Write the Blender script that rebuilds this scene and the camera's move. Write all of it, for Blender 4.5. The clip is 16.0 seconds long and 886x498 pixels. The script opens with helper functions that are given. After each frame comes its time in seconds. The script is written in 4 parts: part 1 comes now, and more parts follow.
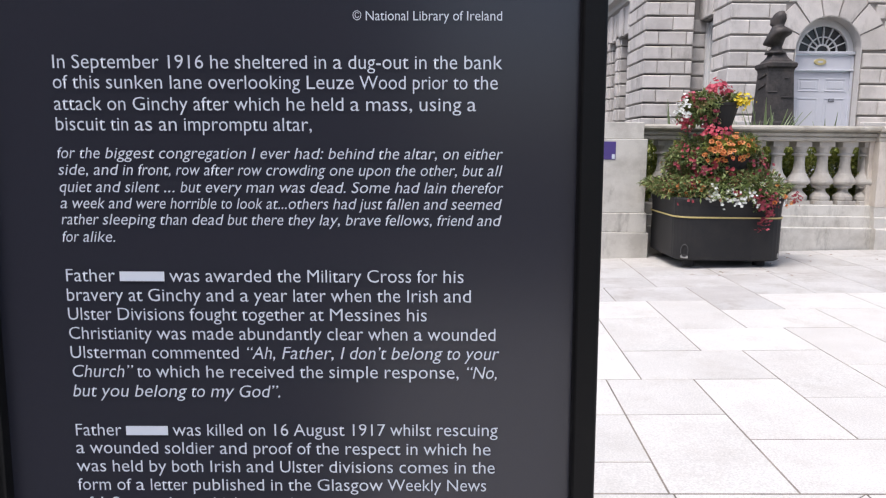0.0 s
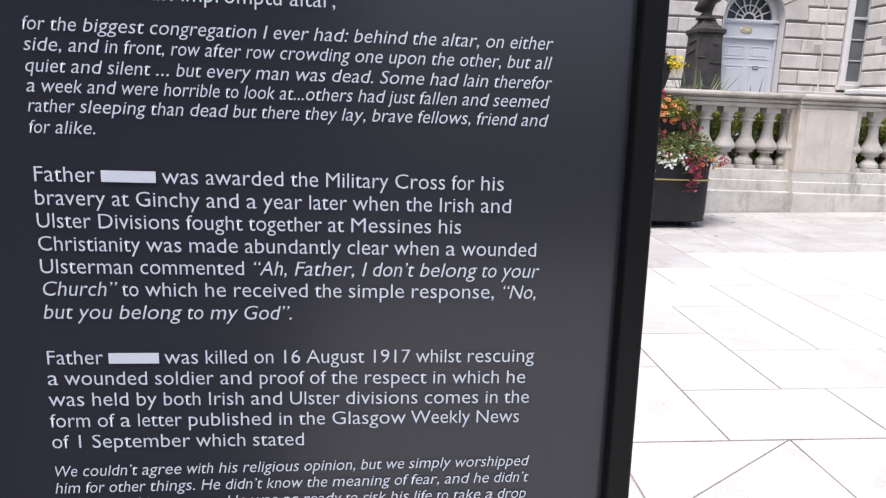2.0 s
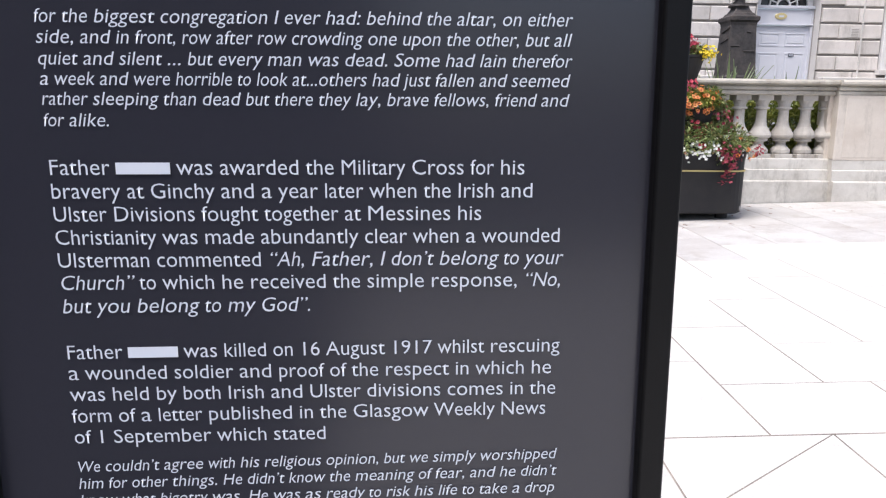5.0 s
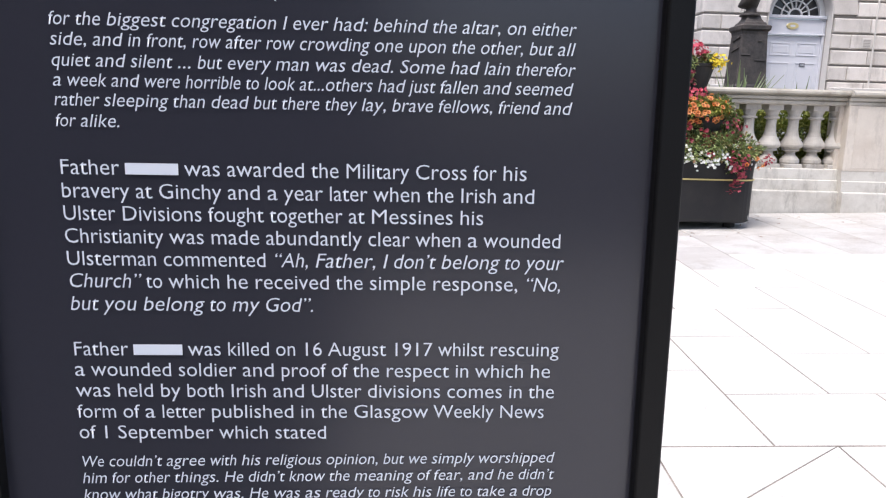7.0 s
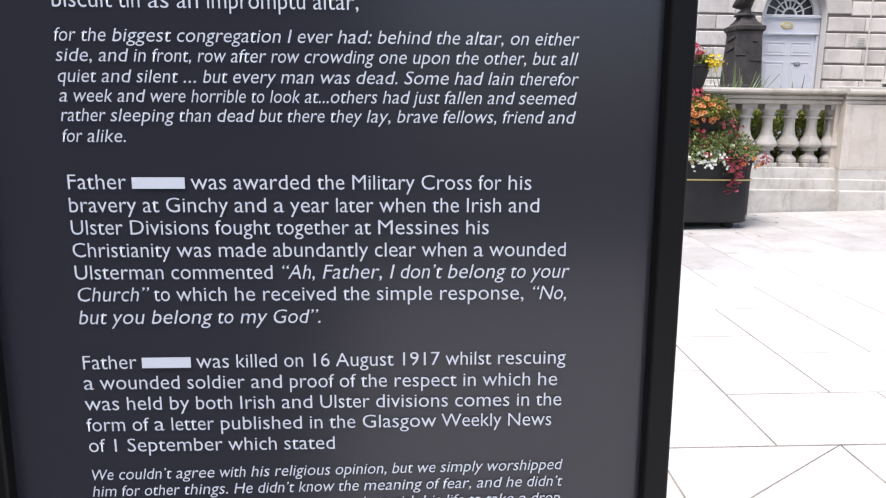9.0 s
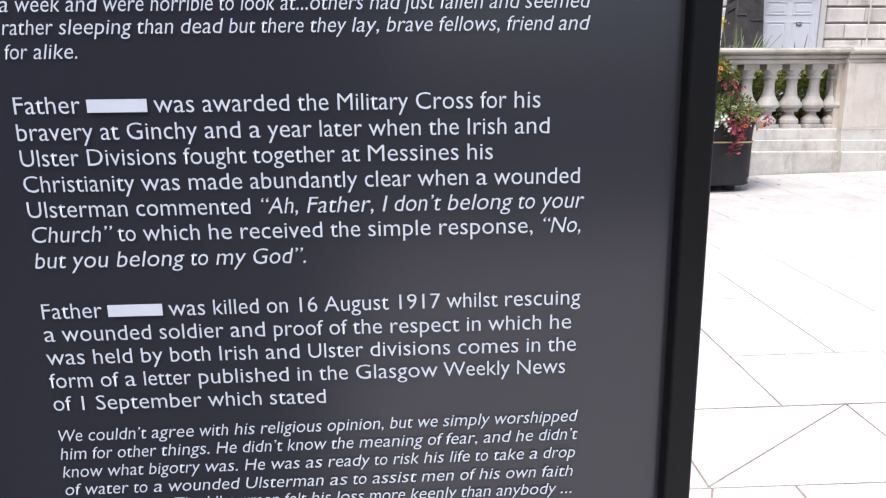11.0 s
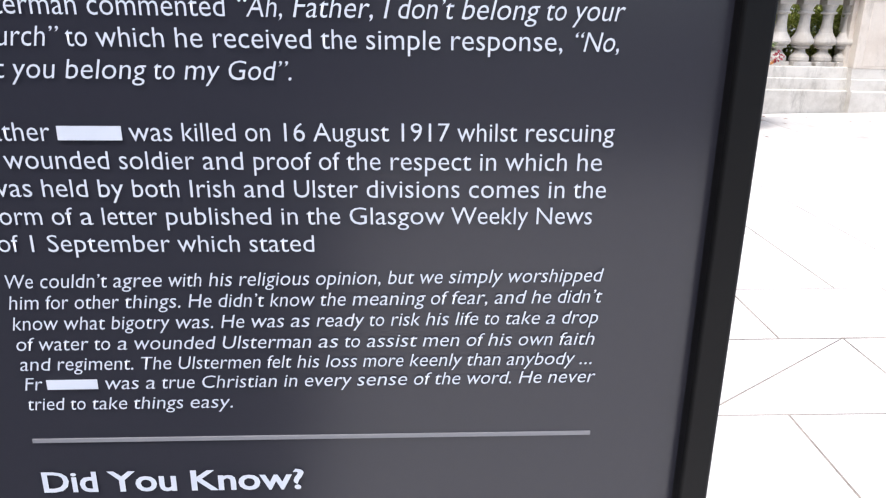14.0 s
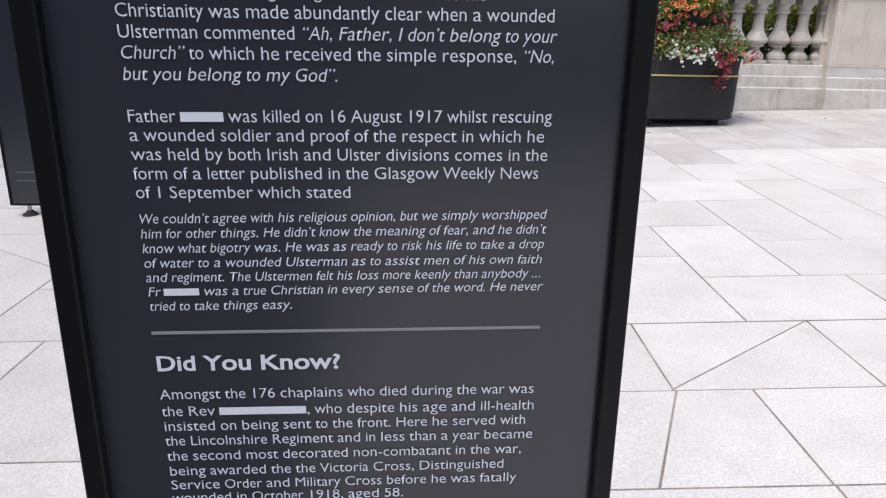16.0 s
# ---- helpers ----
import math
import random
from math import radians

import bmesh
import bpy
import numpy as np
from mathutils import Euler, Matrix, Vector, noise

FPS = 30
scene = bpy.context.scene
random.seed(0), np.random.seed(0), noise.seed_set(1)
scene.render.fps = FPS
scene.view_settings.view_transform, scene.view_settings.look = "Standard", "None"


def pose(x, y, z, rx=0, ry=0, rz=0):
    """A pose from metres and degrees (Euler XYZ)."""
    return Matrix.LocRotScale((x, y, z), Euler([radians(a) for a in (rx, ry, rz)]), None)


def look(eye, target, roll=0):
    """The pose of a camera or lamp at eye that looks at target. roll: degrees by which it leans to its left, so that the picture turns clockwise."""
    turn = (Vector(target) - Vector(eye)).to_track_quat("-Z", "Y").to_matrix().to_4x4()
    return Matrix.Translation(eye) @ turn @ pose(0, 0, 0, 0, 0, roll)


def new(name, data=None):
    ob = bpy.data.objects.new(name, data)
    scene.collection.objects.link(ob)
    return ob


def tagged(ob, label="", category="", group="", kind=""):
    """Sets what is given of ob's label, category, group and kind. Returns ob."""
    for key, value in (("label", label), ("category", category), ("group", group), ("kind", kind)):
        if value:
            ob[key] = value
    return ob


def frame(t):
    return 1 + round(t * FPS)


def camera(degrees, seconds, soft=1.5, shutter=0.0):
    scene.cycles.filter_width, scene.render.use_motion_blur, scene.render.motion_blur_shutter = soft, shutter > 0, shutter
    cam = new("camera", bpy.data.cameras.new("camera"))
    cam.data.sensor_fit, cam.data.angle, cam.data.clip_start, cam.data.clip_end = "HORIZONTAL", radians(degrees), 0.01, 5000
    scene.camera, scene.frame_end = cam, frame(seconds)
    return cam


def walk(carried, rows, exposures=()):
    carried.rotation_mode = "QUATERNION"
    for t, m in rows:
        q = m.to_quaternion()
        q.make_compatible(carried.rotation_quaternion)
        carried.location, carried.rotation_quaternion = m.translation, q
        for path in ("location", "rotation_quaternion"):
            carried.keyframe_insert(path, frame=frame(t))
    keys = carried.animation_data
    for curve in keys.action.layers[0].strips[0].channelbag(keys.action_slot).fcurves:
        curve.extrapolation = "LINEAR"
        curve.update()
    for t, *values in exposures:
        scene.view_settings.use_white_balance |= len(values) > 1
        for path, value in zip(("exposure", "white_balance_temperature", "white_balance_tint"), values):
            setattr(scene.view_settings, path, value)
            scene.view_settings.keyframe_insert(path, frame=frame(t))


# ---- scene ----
cam = camera(63.5, 16.0, soft=1.2)
# the square's paving rises gently to the east; LEVEL turns paving-true places into plumb ones
LEAN = 1.9
LEVEL = pose(0, 0, 0, 0, -LEAN, 0)
PATH = [
    (0, (0.112, -0.444, 1.355), (0.094, 1.537, 1.079), -1.3),
    (0.2, (0.113, -0.412, 1.345), (0.075, 1.561, 1.023), -1.1),
    (0.5, (0.11, -0.38, 1.336), (0.018, 1.586, 0.976), -1.1),
    (0.7, (0.106, -0.368, 1.322), (0.013, 1.593, 0.941), -1.1),
    (1, (0.085, -0.372, 1.312), (0.15, 1.584, 0.9), -0.5),
    (1.5, (0.064, -0.398, 1.317), (0.239, 1.556, 0.928), -0.7),
    (2, (0.051, -0.396, 1.317), (0.227, 1.559, 0.929), 0.3),
    (2.5, (0.041, -0.399, 1.316), (0.166, 1.56, 0.933), -0.3),
    (3, (0.052, -0.401, 1.316), (0.185, 1.557, 0.931), -0.8),
    (3.5, (0.049, -0.396, 1.315), (0.146, 1.565, 0.933), -0.8),
    (4, (0.051, -0.394, 1.313), (0.147, 1.569, 0.942), -0.9),
    (4.5, (0.057, -0.386, 1.309), (0.145, 1.573, 0.916), -1.4),
    (7, (0.061, -0.392, 1.31), (0.128, 1.57, 0.929), -0.4),
    (7.5, (0.066, -0.39, 1.313), (0.147, 1.574, 0.944), -0.8),
    (8, (0.063, -0.393, 1.315), (0.152, 1.572, 0.954), -0.8),
    (8.2, (0.057, -0.394, 1.315), (0.125, 1.572, 0.952), -0.8),
    (10.3, (0.056, -0.378, 1.301), (0.139, 1.576, 0.882), -1.8),
    (10.5, (0.052, -0.37, 1.297), (0.121, 1.581, 0.86), -2.1),
    (11, (0.058, -0.354, 1.285), (0.126, 1.593, 0.832), -2.2),
    (11.5, (0.054, -0.336, 1.272), (0.105, 1.601, 0.778), -1.8),
    (12, (0.048, -0.321, 1.26), (0.057, 1.606, 0.725), -1.7),
    (12.5, (0.053, -0.317, 1.248), (0.06, 1.6, 0.678), -1.3),
    (13, (0.064, -0.318, 1.246), (0.109, 1.6, 0.681), -1.4),
    (13.5, (0.061, -0.319, 1.24), (0.121, 1.597, 0.668), -1.2),
    (14, (0.053, -0.314, 1.225), (0.121, 1.584, 0.601), -0.8),
    (14.5, (0.051, -0.329, 1.205), (0.099, 1.55, 0.521), -0.5),
    (14.8, (0.050, -0.356, 1.205), (0.088, 1.518, 0.506), -0.2),
    (15, (0.052, -0.381, 1.211), (0.126, 1.495, 0.523), 0.5),
    (15.5, (0.054, -0.45, 1.236), (0.189, 1.441, 0.601), 0.7),
    (16, (0.041, -0.473, 1.241), (0.147, 1.422, 0.611), -0.7),
]
walk(cam, [(t, LEVEL @ look(eye, target, roll)) for t, eye, target, roll in PATH],
     exposures=[(0, 0.53, 6330, 12), (0.5, 0.68, 6330, 12), (1, 0.74, 6330, 12), (1.5, 0.66, 6330, 12), (4.5, 0.77, 6330, 12), (8.2, 0.79, 6330, 12), (11, 0.90, 6330, 12), (12.5, 1.12, 6280, 11), (14, 1.09, 6280, 11), (14.6, 1.11, 6330, 12), (15.3, 0.68, 6330, 12), (16, 0.37, 6330, 12)])

# ---- light: bright overcast ----
world = bpy.data.worlds.new("overcast")
scene.world = world
world.use_nodes = True
wn = world.node_tree.nodes
sky = wn.new("ShaderNodeTexSky")
sky.sky_type = "NISHITA"
sky.sun_disc = False
sky.sun_elevation, sky.sun_rotation = radians(62), radians(223)
sky.dust_density, sky.ozone_density = 4.0, 1.0
wn["Background"].inputs["Strength"].default_value = 0.14
world.node_tree.links.new(sky.outputs[0], wn["Background"].inputs["Color"])
sun_data = bpy.data.lights.new("sun", "SUN")
sun_data.energy, sun_data.angle, sun_data.color = 1.6, radians(25), (1.0, 0.985, 0.96)
sun = new("sun", sun_data)
sun.matrix_world = look((0, 0, 20), (7.2, 7.6, 0))


# ---- materials ----
def material(name, colour, rough=0.7, metal=0.0, vary=0.12, scale=6.0, fine=60.0, bump=0.15, stain=None, stain_amount=0.0, rand=0.0, spec=0.5, coat=0.0, speck=1.4, grime=0.0, grime_colour=(0.10, 0.085, 0.07), streak=0.35):
    """A surface with two scales of mottling, fine relief, optional stains and a shift from piece to piece."""
    m = bpy.data.materials.new(name)
    m.use_nodes = True
    nt = m.node_tree
    n, l = nt.nodes, nt.links
    b = n["Principled BSDF"]
    co = n.new("ShaderNodeTexCoord")
    src = co.outputs["Object"]
    big = n.new("ShaderNodeTexNoise")
    big.inputs["Scale"].default_value, big.inputs["Detail"].default_value = scale, 6
    small = n.new("ShaderNodeTexNoise")
    small.inputs["Scale"].default_value, small.inputs["Detail"].default_value = fine, 4
    info = n.new("ShaderNodeObjectInfo")
    add = n.new("ShaderNodeVectorMath")
    add.operation = "MULTIPLY_ADD"
    l.new(src, add.inputs[0])
    add.inputs[1].default_value = (1, 1, 1)
    comb = n.new("ShaderNodeCombineXYZ")
    mul = n.new("ShaderNodeMath")
    mul.operation = "MULTIPLY"
    mul.inputs[1].default_value = 37.0
    l.new(info.outputs["Random"], mul.inputs[0])
    for k in range(3):
        l.new(mul.outputs[0], comb.inputs[k])
    l.new(comb.outputs[0], add.inputs[2])
    l.new(add.outputs[0], big.inputs["Vector"])
    l.new(add.outputs[0], small.inputs["Vector"])
    # value = 1 + vary*(big-.5)*2 + vary*(small-.5) + rand*(random-.5)
    def math_node(op, a, bb):
        x = n.new("ShaderNodeMath")
        x.operation = op
        for k, v in enumerate((a, bb)):
            if isinstance(v, (int, float)):
                x.inputs[k].default_value = v
            else:
                l.new(v, x.inputs[k])
        return x.outputs[0]
    v = math_node("MULTIPLY", math_node("SUBTRACT", big.outputs["Fac"], 0.5), 2.2 * vary)
    w = math_node("MULTIPLY", math_node("SUBTRACT", small.outputs["Fac"], 0.5), speck * vary)
    r = math_node("MULTIPLY", math_node("SUBTRACT", info.outputs["Random"], 0.5), rand)
    val = math_node("ADD", math_node("ADD", math_node("ADD", v, w), r), 1.0)
    hsv = n.new("ShaderNodeHueSaturation")
    hsv.inputs["Color"].default_value = (*colour, 1)
    l.new(val, hsv.inputs["Value"])
    out = hsv.outputs["Color"]
    if stain:
        st = n.new("ShaderNodeTexNoise")
        st.inputs["Scale"].default_value, st.inputs["Detail"].default_value, st.inputs["Roughness"].default_value = scale * 0.6, 8, 0.65
        l.new(add.outputs[0], st.inputs["Vector"])
        ramp = n.new("ShaderNodeValToRGB")
        ramp.color_ramp.elements[0].position, ramp.color_ramp.elements[1].position = 0.46, 0.64
        l.new(st.outputs["Fac"], ramp.inputs["Fac"])
        mix = n.new("ShaderNodeMix")
        mix.data_type = "RGBA"
        l.new(math_node("MULTIPLY", ramp.outputs["Color"], stain_amount), mix.inputs["Factor"])
        l.new(out, mix.inputs[6])
        mix.inputs[7].default_value = (*stain, 1)
        out = mix.outputs[2]
    if grime:
        run = n.new("ShaderNodeVectorMath")
        run.operation = "MULTIPLY"
        l.new(add.outputs[0], run.inputs[0])
        run.inputs[1].default_value = (1, 1, streak)
        patch = n.new("ShaderNodeTexNoise")
        patch.inputs["Scale"].default_value, patch.inputs["Detail"].default_value, patch.inputs["Roughness"].default_value = 2.4, 10, 0.72
        l.new(run.outputs[0], patch.inputs["Vector"])
        edge = n.new("ShaderNodeValToRGB")
        edge.color_ramp.elements[0].position, edge.color_ramp.elements[1].position = 0.53, 0.70
        l.new(patch.outputs["Fac"], edge.inputs["Fac"])
        dirt = n.new("ShaderNodeMix")
        dirt.data_type = "RGBA"
        l.new(math_node("MULTIPLY", edge.outputs["Color"], grime), dirt.inputs["Factor"])
        l.new(out, dirt.inputs[6])
        dirt.inputs[7].default_value = (*grime_colour, 1)
        out = dirt.outputs[2]
    l.new(out, b.inputs["Base Color"])
    b.inputs["Roughness"].default_value = rough
    b.inputs["Metallic"].default_value = metal
    b.inputs["Specular IOR Level"].default_value = spec
    b.inputs["Coat Weight"].default_value = coat
    b.inputs["Coat Roughness"].default_value = 0.12
    if bump:
        bp = n.new("ShaderNodeBump")
        bp.inputs["Strength"].default_value = bump
        bp.inputs["Distance"].default_value = 0.004
        l.new(small.outputs["Fac"], bp.inputs["Height"])
        l.new(bp.outputs[0], b.inputs["Normal"])
    return m


PANEL = material("printed_panel", (0.0232, 0.0238, 0.0335), 0.22, vary=0.05, scale=3, fine=300, bump=0.0, spec=0.66)
FRAME = material("black_frame", (0.005, 0.005, 0.0055), 0.38, vary=0.15, scale=8, fine=200, bump=0.03, spec=0.19)
PRINT = material("white_print", (0.61, 0.65, 0.73), 0.45, vary=0.03, bump=0.0)
PRINT_GREY = material("grey_print", (0.22, 0.22, 0.24), 0.45, vary=0.03, bump=0.0)
RUBBER = material("black_rubber", (0.015, 0.015, 0.016), 0.7)
STEEL = material("steel", (0.35, 0.35, 0.36), 0.35, metal=1.0, bump=0.03)
SLAB = material("granite_slab", (0.655, 0.63, 0.592), 0.75, vary=0.10, scale=3.0, fine=120, bump=0.35, spec=0.25, stain=(0.52, 0.48, 0.44), stain_amount=0.28, rand=0.11, speck=7.5, grime=0.2, grime_colour=(0.30, 0.24, 0.18), streak=1.0)
# darker base tone and heavier stains, for slabs beyond v = 5.8
SLAB_FAR = material("darker_stained_granite_slab", (0.54, 0.522, 0.50), 0.8, vary=0.12, scale=3.0, fine=120, bump=0.35, spec=0.25, stain=(0.40, 0.36, 0.33), stain_amount=0.42, rand=0.16, speck=8.0, grime=0.45, grime_colour=(0.24, 0.19, 0.14), streak=1.0)
DARK_GROUND = material("dark_ground", (0.05, 0.049, 0.048), 0.9, vary=0.2, scale=2, fine=120)
JOINT = material("paving_joint", (0.25, 0.215, 0.18), 0.95, vary=0.8, scale=4, fine=60)
LIMESTONE = material("limestone", (0.56, 0.54, 0.50), 0.8, vary=0.12, scale=4, fine=90, bump=0.3, stain=(0.34, 0.315, 0.28), stain_amount=0.6, grime=0.75)
BALUSTER = material("grey_limestone", (0.48, 0.455, 0.42), 0.8, vary=0.12, scale=5, fine=90, bump=0.3, stain=(0.30, 0.27, 0.23), stain_amount=0.6, rand=0.12, grime=0.6)
LIMESTONE_WARM = material("weathered_limestone", (0.57, 0.52, 0.46), 0.8, vary=0.10, scale=5, fine=90, bump=0.25, stain=(0.42, 0.35, 0.29), stain_amount=0.35, grime=0.5)
COPING = material("grimy_limestone", (0.47, 0.44, 0.385), 0.85, vary=0.14, scale=4, fine=70, bump=0.35, stain=(0.24, 0.215, 0.17), stain_amount=0.65, grime=0.7)
ASHLAR = material("ashlar_stone", (0.645, 0.61, 0.585), 0.85, vary=0.10, scale=3, fine=80, bump=0.3, stain=(0.36, 0.34, 0.32), stain_amount=0.4, rand=0.22, grime=0.45)
ASHLAR_BACK = material("recessed_stone_joint", (0.33, 0.31, 0.29), 0.9, vary=0.15)
PLAIN_STONE = material("dressed_stone", (0.60, 0.58, 0.56), 0.85, vary=0.10, scale=4, fine=80, bump=0.2)
DOOR_PAINT = material("lavender_grey_paint", (0.64, 0.655, 0.715), 0.45, vary=0.04, scale=5, bump=0.03)
WHITE_PAINT = material("white_paint", (0.74, 0.74, 0.74), 0.45, vary=0.05, bump=0.03)
GLASS = material("dark_window_glass", (0.02, 0.022, 0.025), 0.06, vary=0.1, bump=0.0)
# grey base colour stands in for the sky reflected in the panes
PANE = material("sky_grey_window_glass", (0.20, 0.21, 0.22), 0.08, vary=0.25, scale=3, bump=0.0)
BRASS = material("brass_plaque", (0.66, 0.56, 0.28), 0.35, metal=0.4, vary=0.1)
BRONZE = material("dark_bronze", (0.048, 0.043, 0.042), 0.6, metal=0.2, vary=0.35, scale=7, fine=28, bump=0.9, stain=(0.12, 0.10, 0.09), stain_amount=0.6, speck=3)
TUB_EDGE = material("scuffed_charcoal_plastic", (0.075, 0.073, 0.075), 0.6, vary=0.3, scale=20, fine=120, bump=0.2)
TUB = material("charcoal_plastic", (0.020, 0.0195, 0.021), 0.55, spec=0.22, vary=0.12, scale=4, fine=150, bump=0.1, stain=(0.04, 0.038, 0.036), stain_amount=0.35)
CHIP = material("scuffed_plastic", (0.34, 0.33, 0.32), 0.7, vary=0.5, scale=30, fine=120, bump=0.4)
GOLD = material("gold_stripe", (0.50, 0.40, 0.16), 0.5, vary=0.1)
SOIL = material("soil", (0.035, 0.025, 0.018), 0.95, vary=0.4, bump=0.6)
PURPLE = material("purple_sign", (0.065, 0.04, 0.20), 0.4, vary=0.05, bump=0)
DARK_PRINT = material("dark_print", (0.10, 0.10, 0.12), 0.5, bump=0)
BLOCKER_WALL = material("blocker_wall", (0.30, 0.27, 0.25), 0.85, vary=0.2, scale=1.0)


def leaf_material(name, a, bb, rough=0.5, tip=None):
    m = bpy.data.materials.new(name)
    m.use_nodes = True
    n, l = m.node_tree.nodes, m.node_tree.links
    b = n["Principled BSDF"]
    geo = n.new("ShaderNodeNewGeometry")
    ramp = n.new("ShaderNodeValToRGB")
    ramp.color_ramp.elements[0].color, ramp.color_ramp.elements[1].color = (*a, 1), (*bb, 1)
    if tip:
        e = ramp.color_ramp.elements.new(0.76)
        e.color = (*bb, 1)
        ramp.color_ramp.elements[2].color = (*tip, 1)
    l.new(geo.outputs["Random Per Island"], ramp.inputs["Fac"])
    l.new(ramp.outputs["Color"], b.inputs["Base Color"])
    b.inputs["Roughness"].default_value = rough
    tr = n.new("ShaderNodeBsdfTranslucent")
    l.new(ramp.outputs["Color"], tr.inputs["Color"])
    mx = n.new("ShaderNodeMixShader")
    mx.inputs[0].default_value = 0.25
    l.new(b.outputs[0], mx.inputs[1])
    l.new(tr.outputs[0], mx.inputs[2])
    l.new(mx.outputs[0], n["Material Output"].inputs["Surface"])
    return m


LEAF = leaf_material("bedding_leaf", (0.065, 0.105, 0.03), (0.33, 0.40, 0.15), tip=(0.27, 0.12, 0.075))
LEAF_DARK = leaf_material("shrub_leaf", (0.04, 0.07, 0.015), (0.20, 0.25, 0.06))
LEAF_LIME = leaf_material("lime_leaf", (0.15, 0.20, 0.03), (0.46, 0.47, 0.12))
STRAP = leaf_material("strap_leaf", (0.14, 0.21, 0.08), (0.50, 0.56, 0.34))
RED = leaf_material("red_petal", (0.24, 0.018, 0.03), (0.42, 0.06, 0.085))
PINK = leaf_material("coral_pink_petal", (0.56, 0.06, 0.10), (0.74, 0.17, 0.23))
MAROON = leaf_material("wine_petal", (0.15, 0.015, 0.028), (0.36, 0.05, 0.08))
ORANGE = leaf_material("orange_petal", (0.67, 0.19, 0.05), (0.79, 0.34, 0.12))
ORANGE_EYE = leaf_material("dark_flower_eye", (0.20, 0.05, 0.01), (0.30, 0.09, 0.015))
YELLOW = leaf_material("yellow_petal", (0.75, 0.55, 0.02), (0.85, 0.70, 0.06))
WHITE = leaf_material("white_petal", (0.72, 0.74, 0.70), (0.85, 0.85, 0.82))


# ---- building helpers ----
def mesh_of(bm, name, mat, smooth=False):
    bmesh.ops.recalc_face_normals(bm, faces=bm.faces)
    me = bpy.data.meshes.new(name)
    bm.to_mesh(me)
    bm.free()
    me.materials.append(mat)
    if smooth:
        me.shade_smooth()
    return me


def part(name, bm, mat, parent=None, label="", at=None, smooth=False):
    me = bm if isinstance(bm, bpy.types.Mesh) else mesh_of(bm, name, mat, smooth)
    ob = new(name, me)
    if parent:
        ob.parent = parent
    if at is not None:
        ob.matrix_basis = at
    if label:
        ob["label"] = label
    return ob


def base(name, at, label, category, group="", kind=""):
    ob = new(name)
    ob.matrix_basis = at
    ob.empty_display_size = 0.1
    return tagged(ob, label, category, group, kind)


def box(x0, x1, y0, y1, z0, z1, bevel=0.0, bm=None, seg=1):
    own = bm is None
    bm = bm or bmesh.new()
    vs = [bm.verts.new((x, y, z)) for z in (z0, z1) for x, y in ((x0, y0), (x1, y0), (x1, y1), (x0, y1))]
    fs = [bm.faces.new([vs[i] for i in f]) for f in ((3, 2, 1, 0), (4, 5, 6, 7), (0, 1, 5, 4), (1, 2, 6, 5), (2, 3, 7, 6), (3, 0, 4, 7))]
    if bevel:
        es = {e for f in fs for e in f.edges}
        bmesh.ops.bevel(bm, geom=list(es), offset=bevel, segments=seg, affect="EDGES", profile=0.5)
    return bm


def lathe(profile, n=20, bm=None, squash=1.0, turn=0.0):
    bm = bm or bmesh.new()
    rings = []
    for r, z in profile:
        rings.append([bm.verts.new((r * math.cos(2 * math.pi * k / n + turn), squash * r * math.sin(2 * math.pi * k / n + turn), z)) for k in range(n)])
    for a, b in zip(rings, rings[1:]):
        for k in range(n):
            bm.faces.new((a[k], a[(k + 1) % n], b[(k + 1) % n], b[k]))
    bm.faces.new(rings[0][::-1])
    bm.faces.new(rings[-1])
    return bm


def rounded(half_x, half_y, r, n=6):
    pts = []
    for cx, cy, a0 in ((1, 1, 0), (-1, 1, 90), (-1, -1, 180), (1, -1, 270)):
        for k in range(n + 1):
            a = radians(a0 + 90 * k / n)
            pts.append((cx * (half_x - r) + r * math.cos(a), cy * (half_y - r) + r * math.sin(a)))
    return pts


def loft(rings, bm=None, cap=True):
    bm = bm or bmesh.new()
    vr = [[bm.verts.new(p) for p in ring] for ring in rings]
    m = len(vr[0])
    for a, b in zip(vr, vr[1:]):
        for k in range(m):
            bm.faces.new((a[k], a[(k + 1) % m], b[(k + 1) % m], b[k]))
    if cap:
        bm.faces.new(vr[0][::-1])
        bm.faces.new(vr[-1])
    return bm


def extrude_profile(points, x0, x1):
    """A moulding: the (y, z) outline run along x."""
    return loft([[(x, y, z) for y, z in points] for x in (x0, x1)])


# ---- the ground ----
ground_bm = bmesh.new()
bmesh.ops.create_grid(ground_bm, x_segments=8, y_segments=8, size=400)
# assumed dark sheet, left bare behind to the west to darken the panel's reflection
ground = part("ground", ground_bm, DARK_GROUND, at=LEVEL @ pose(0, 0, -0.02))
tagged(ground, "wide flat open ground of the square under the paving", "ground", kind="structure")

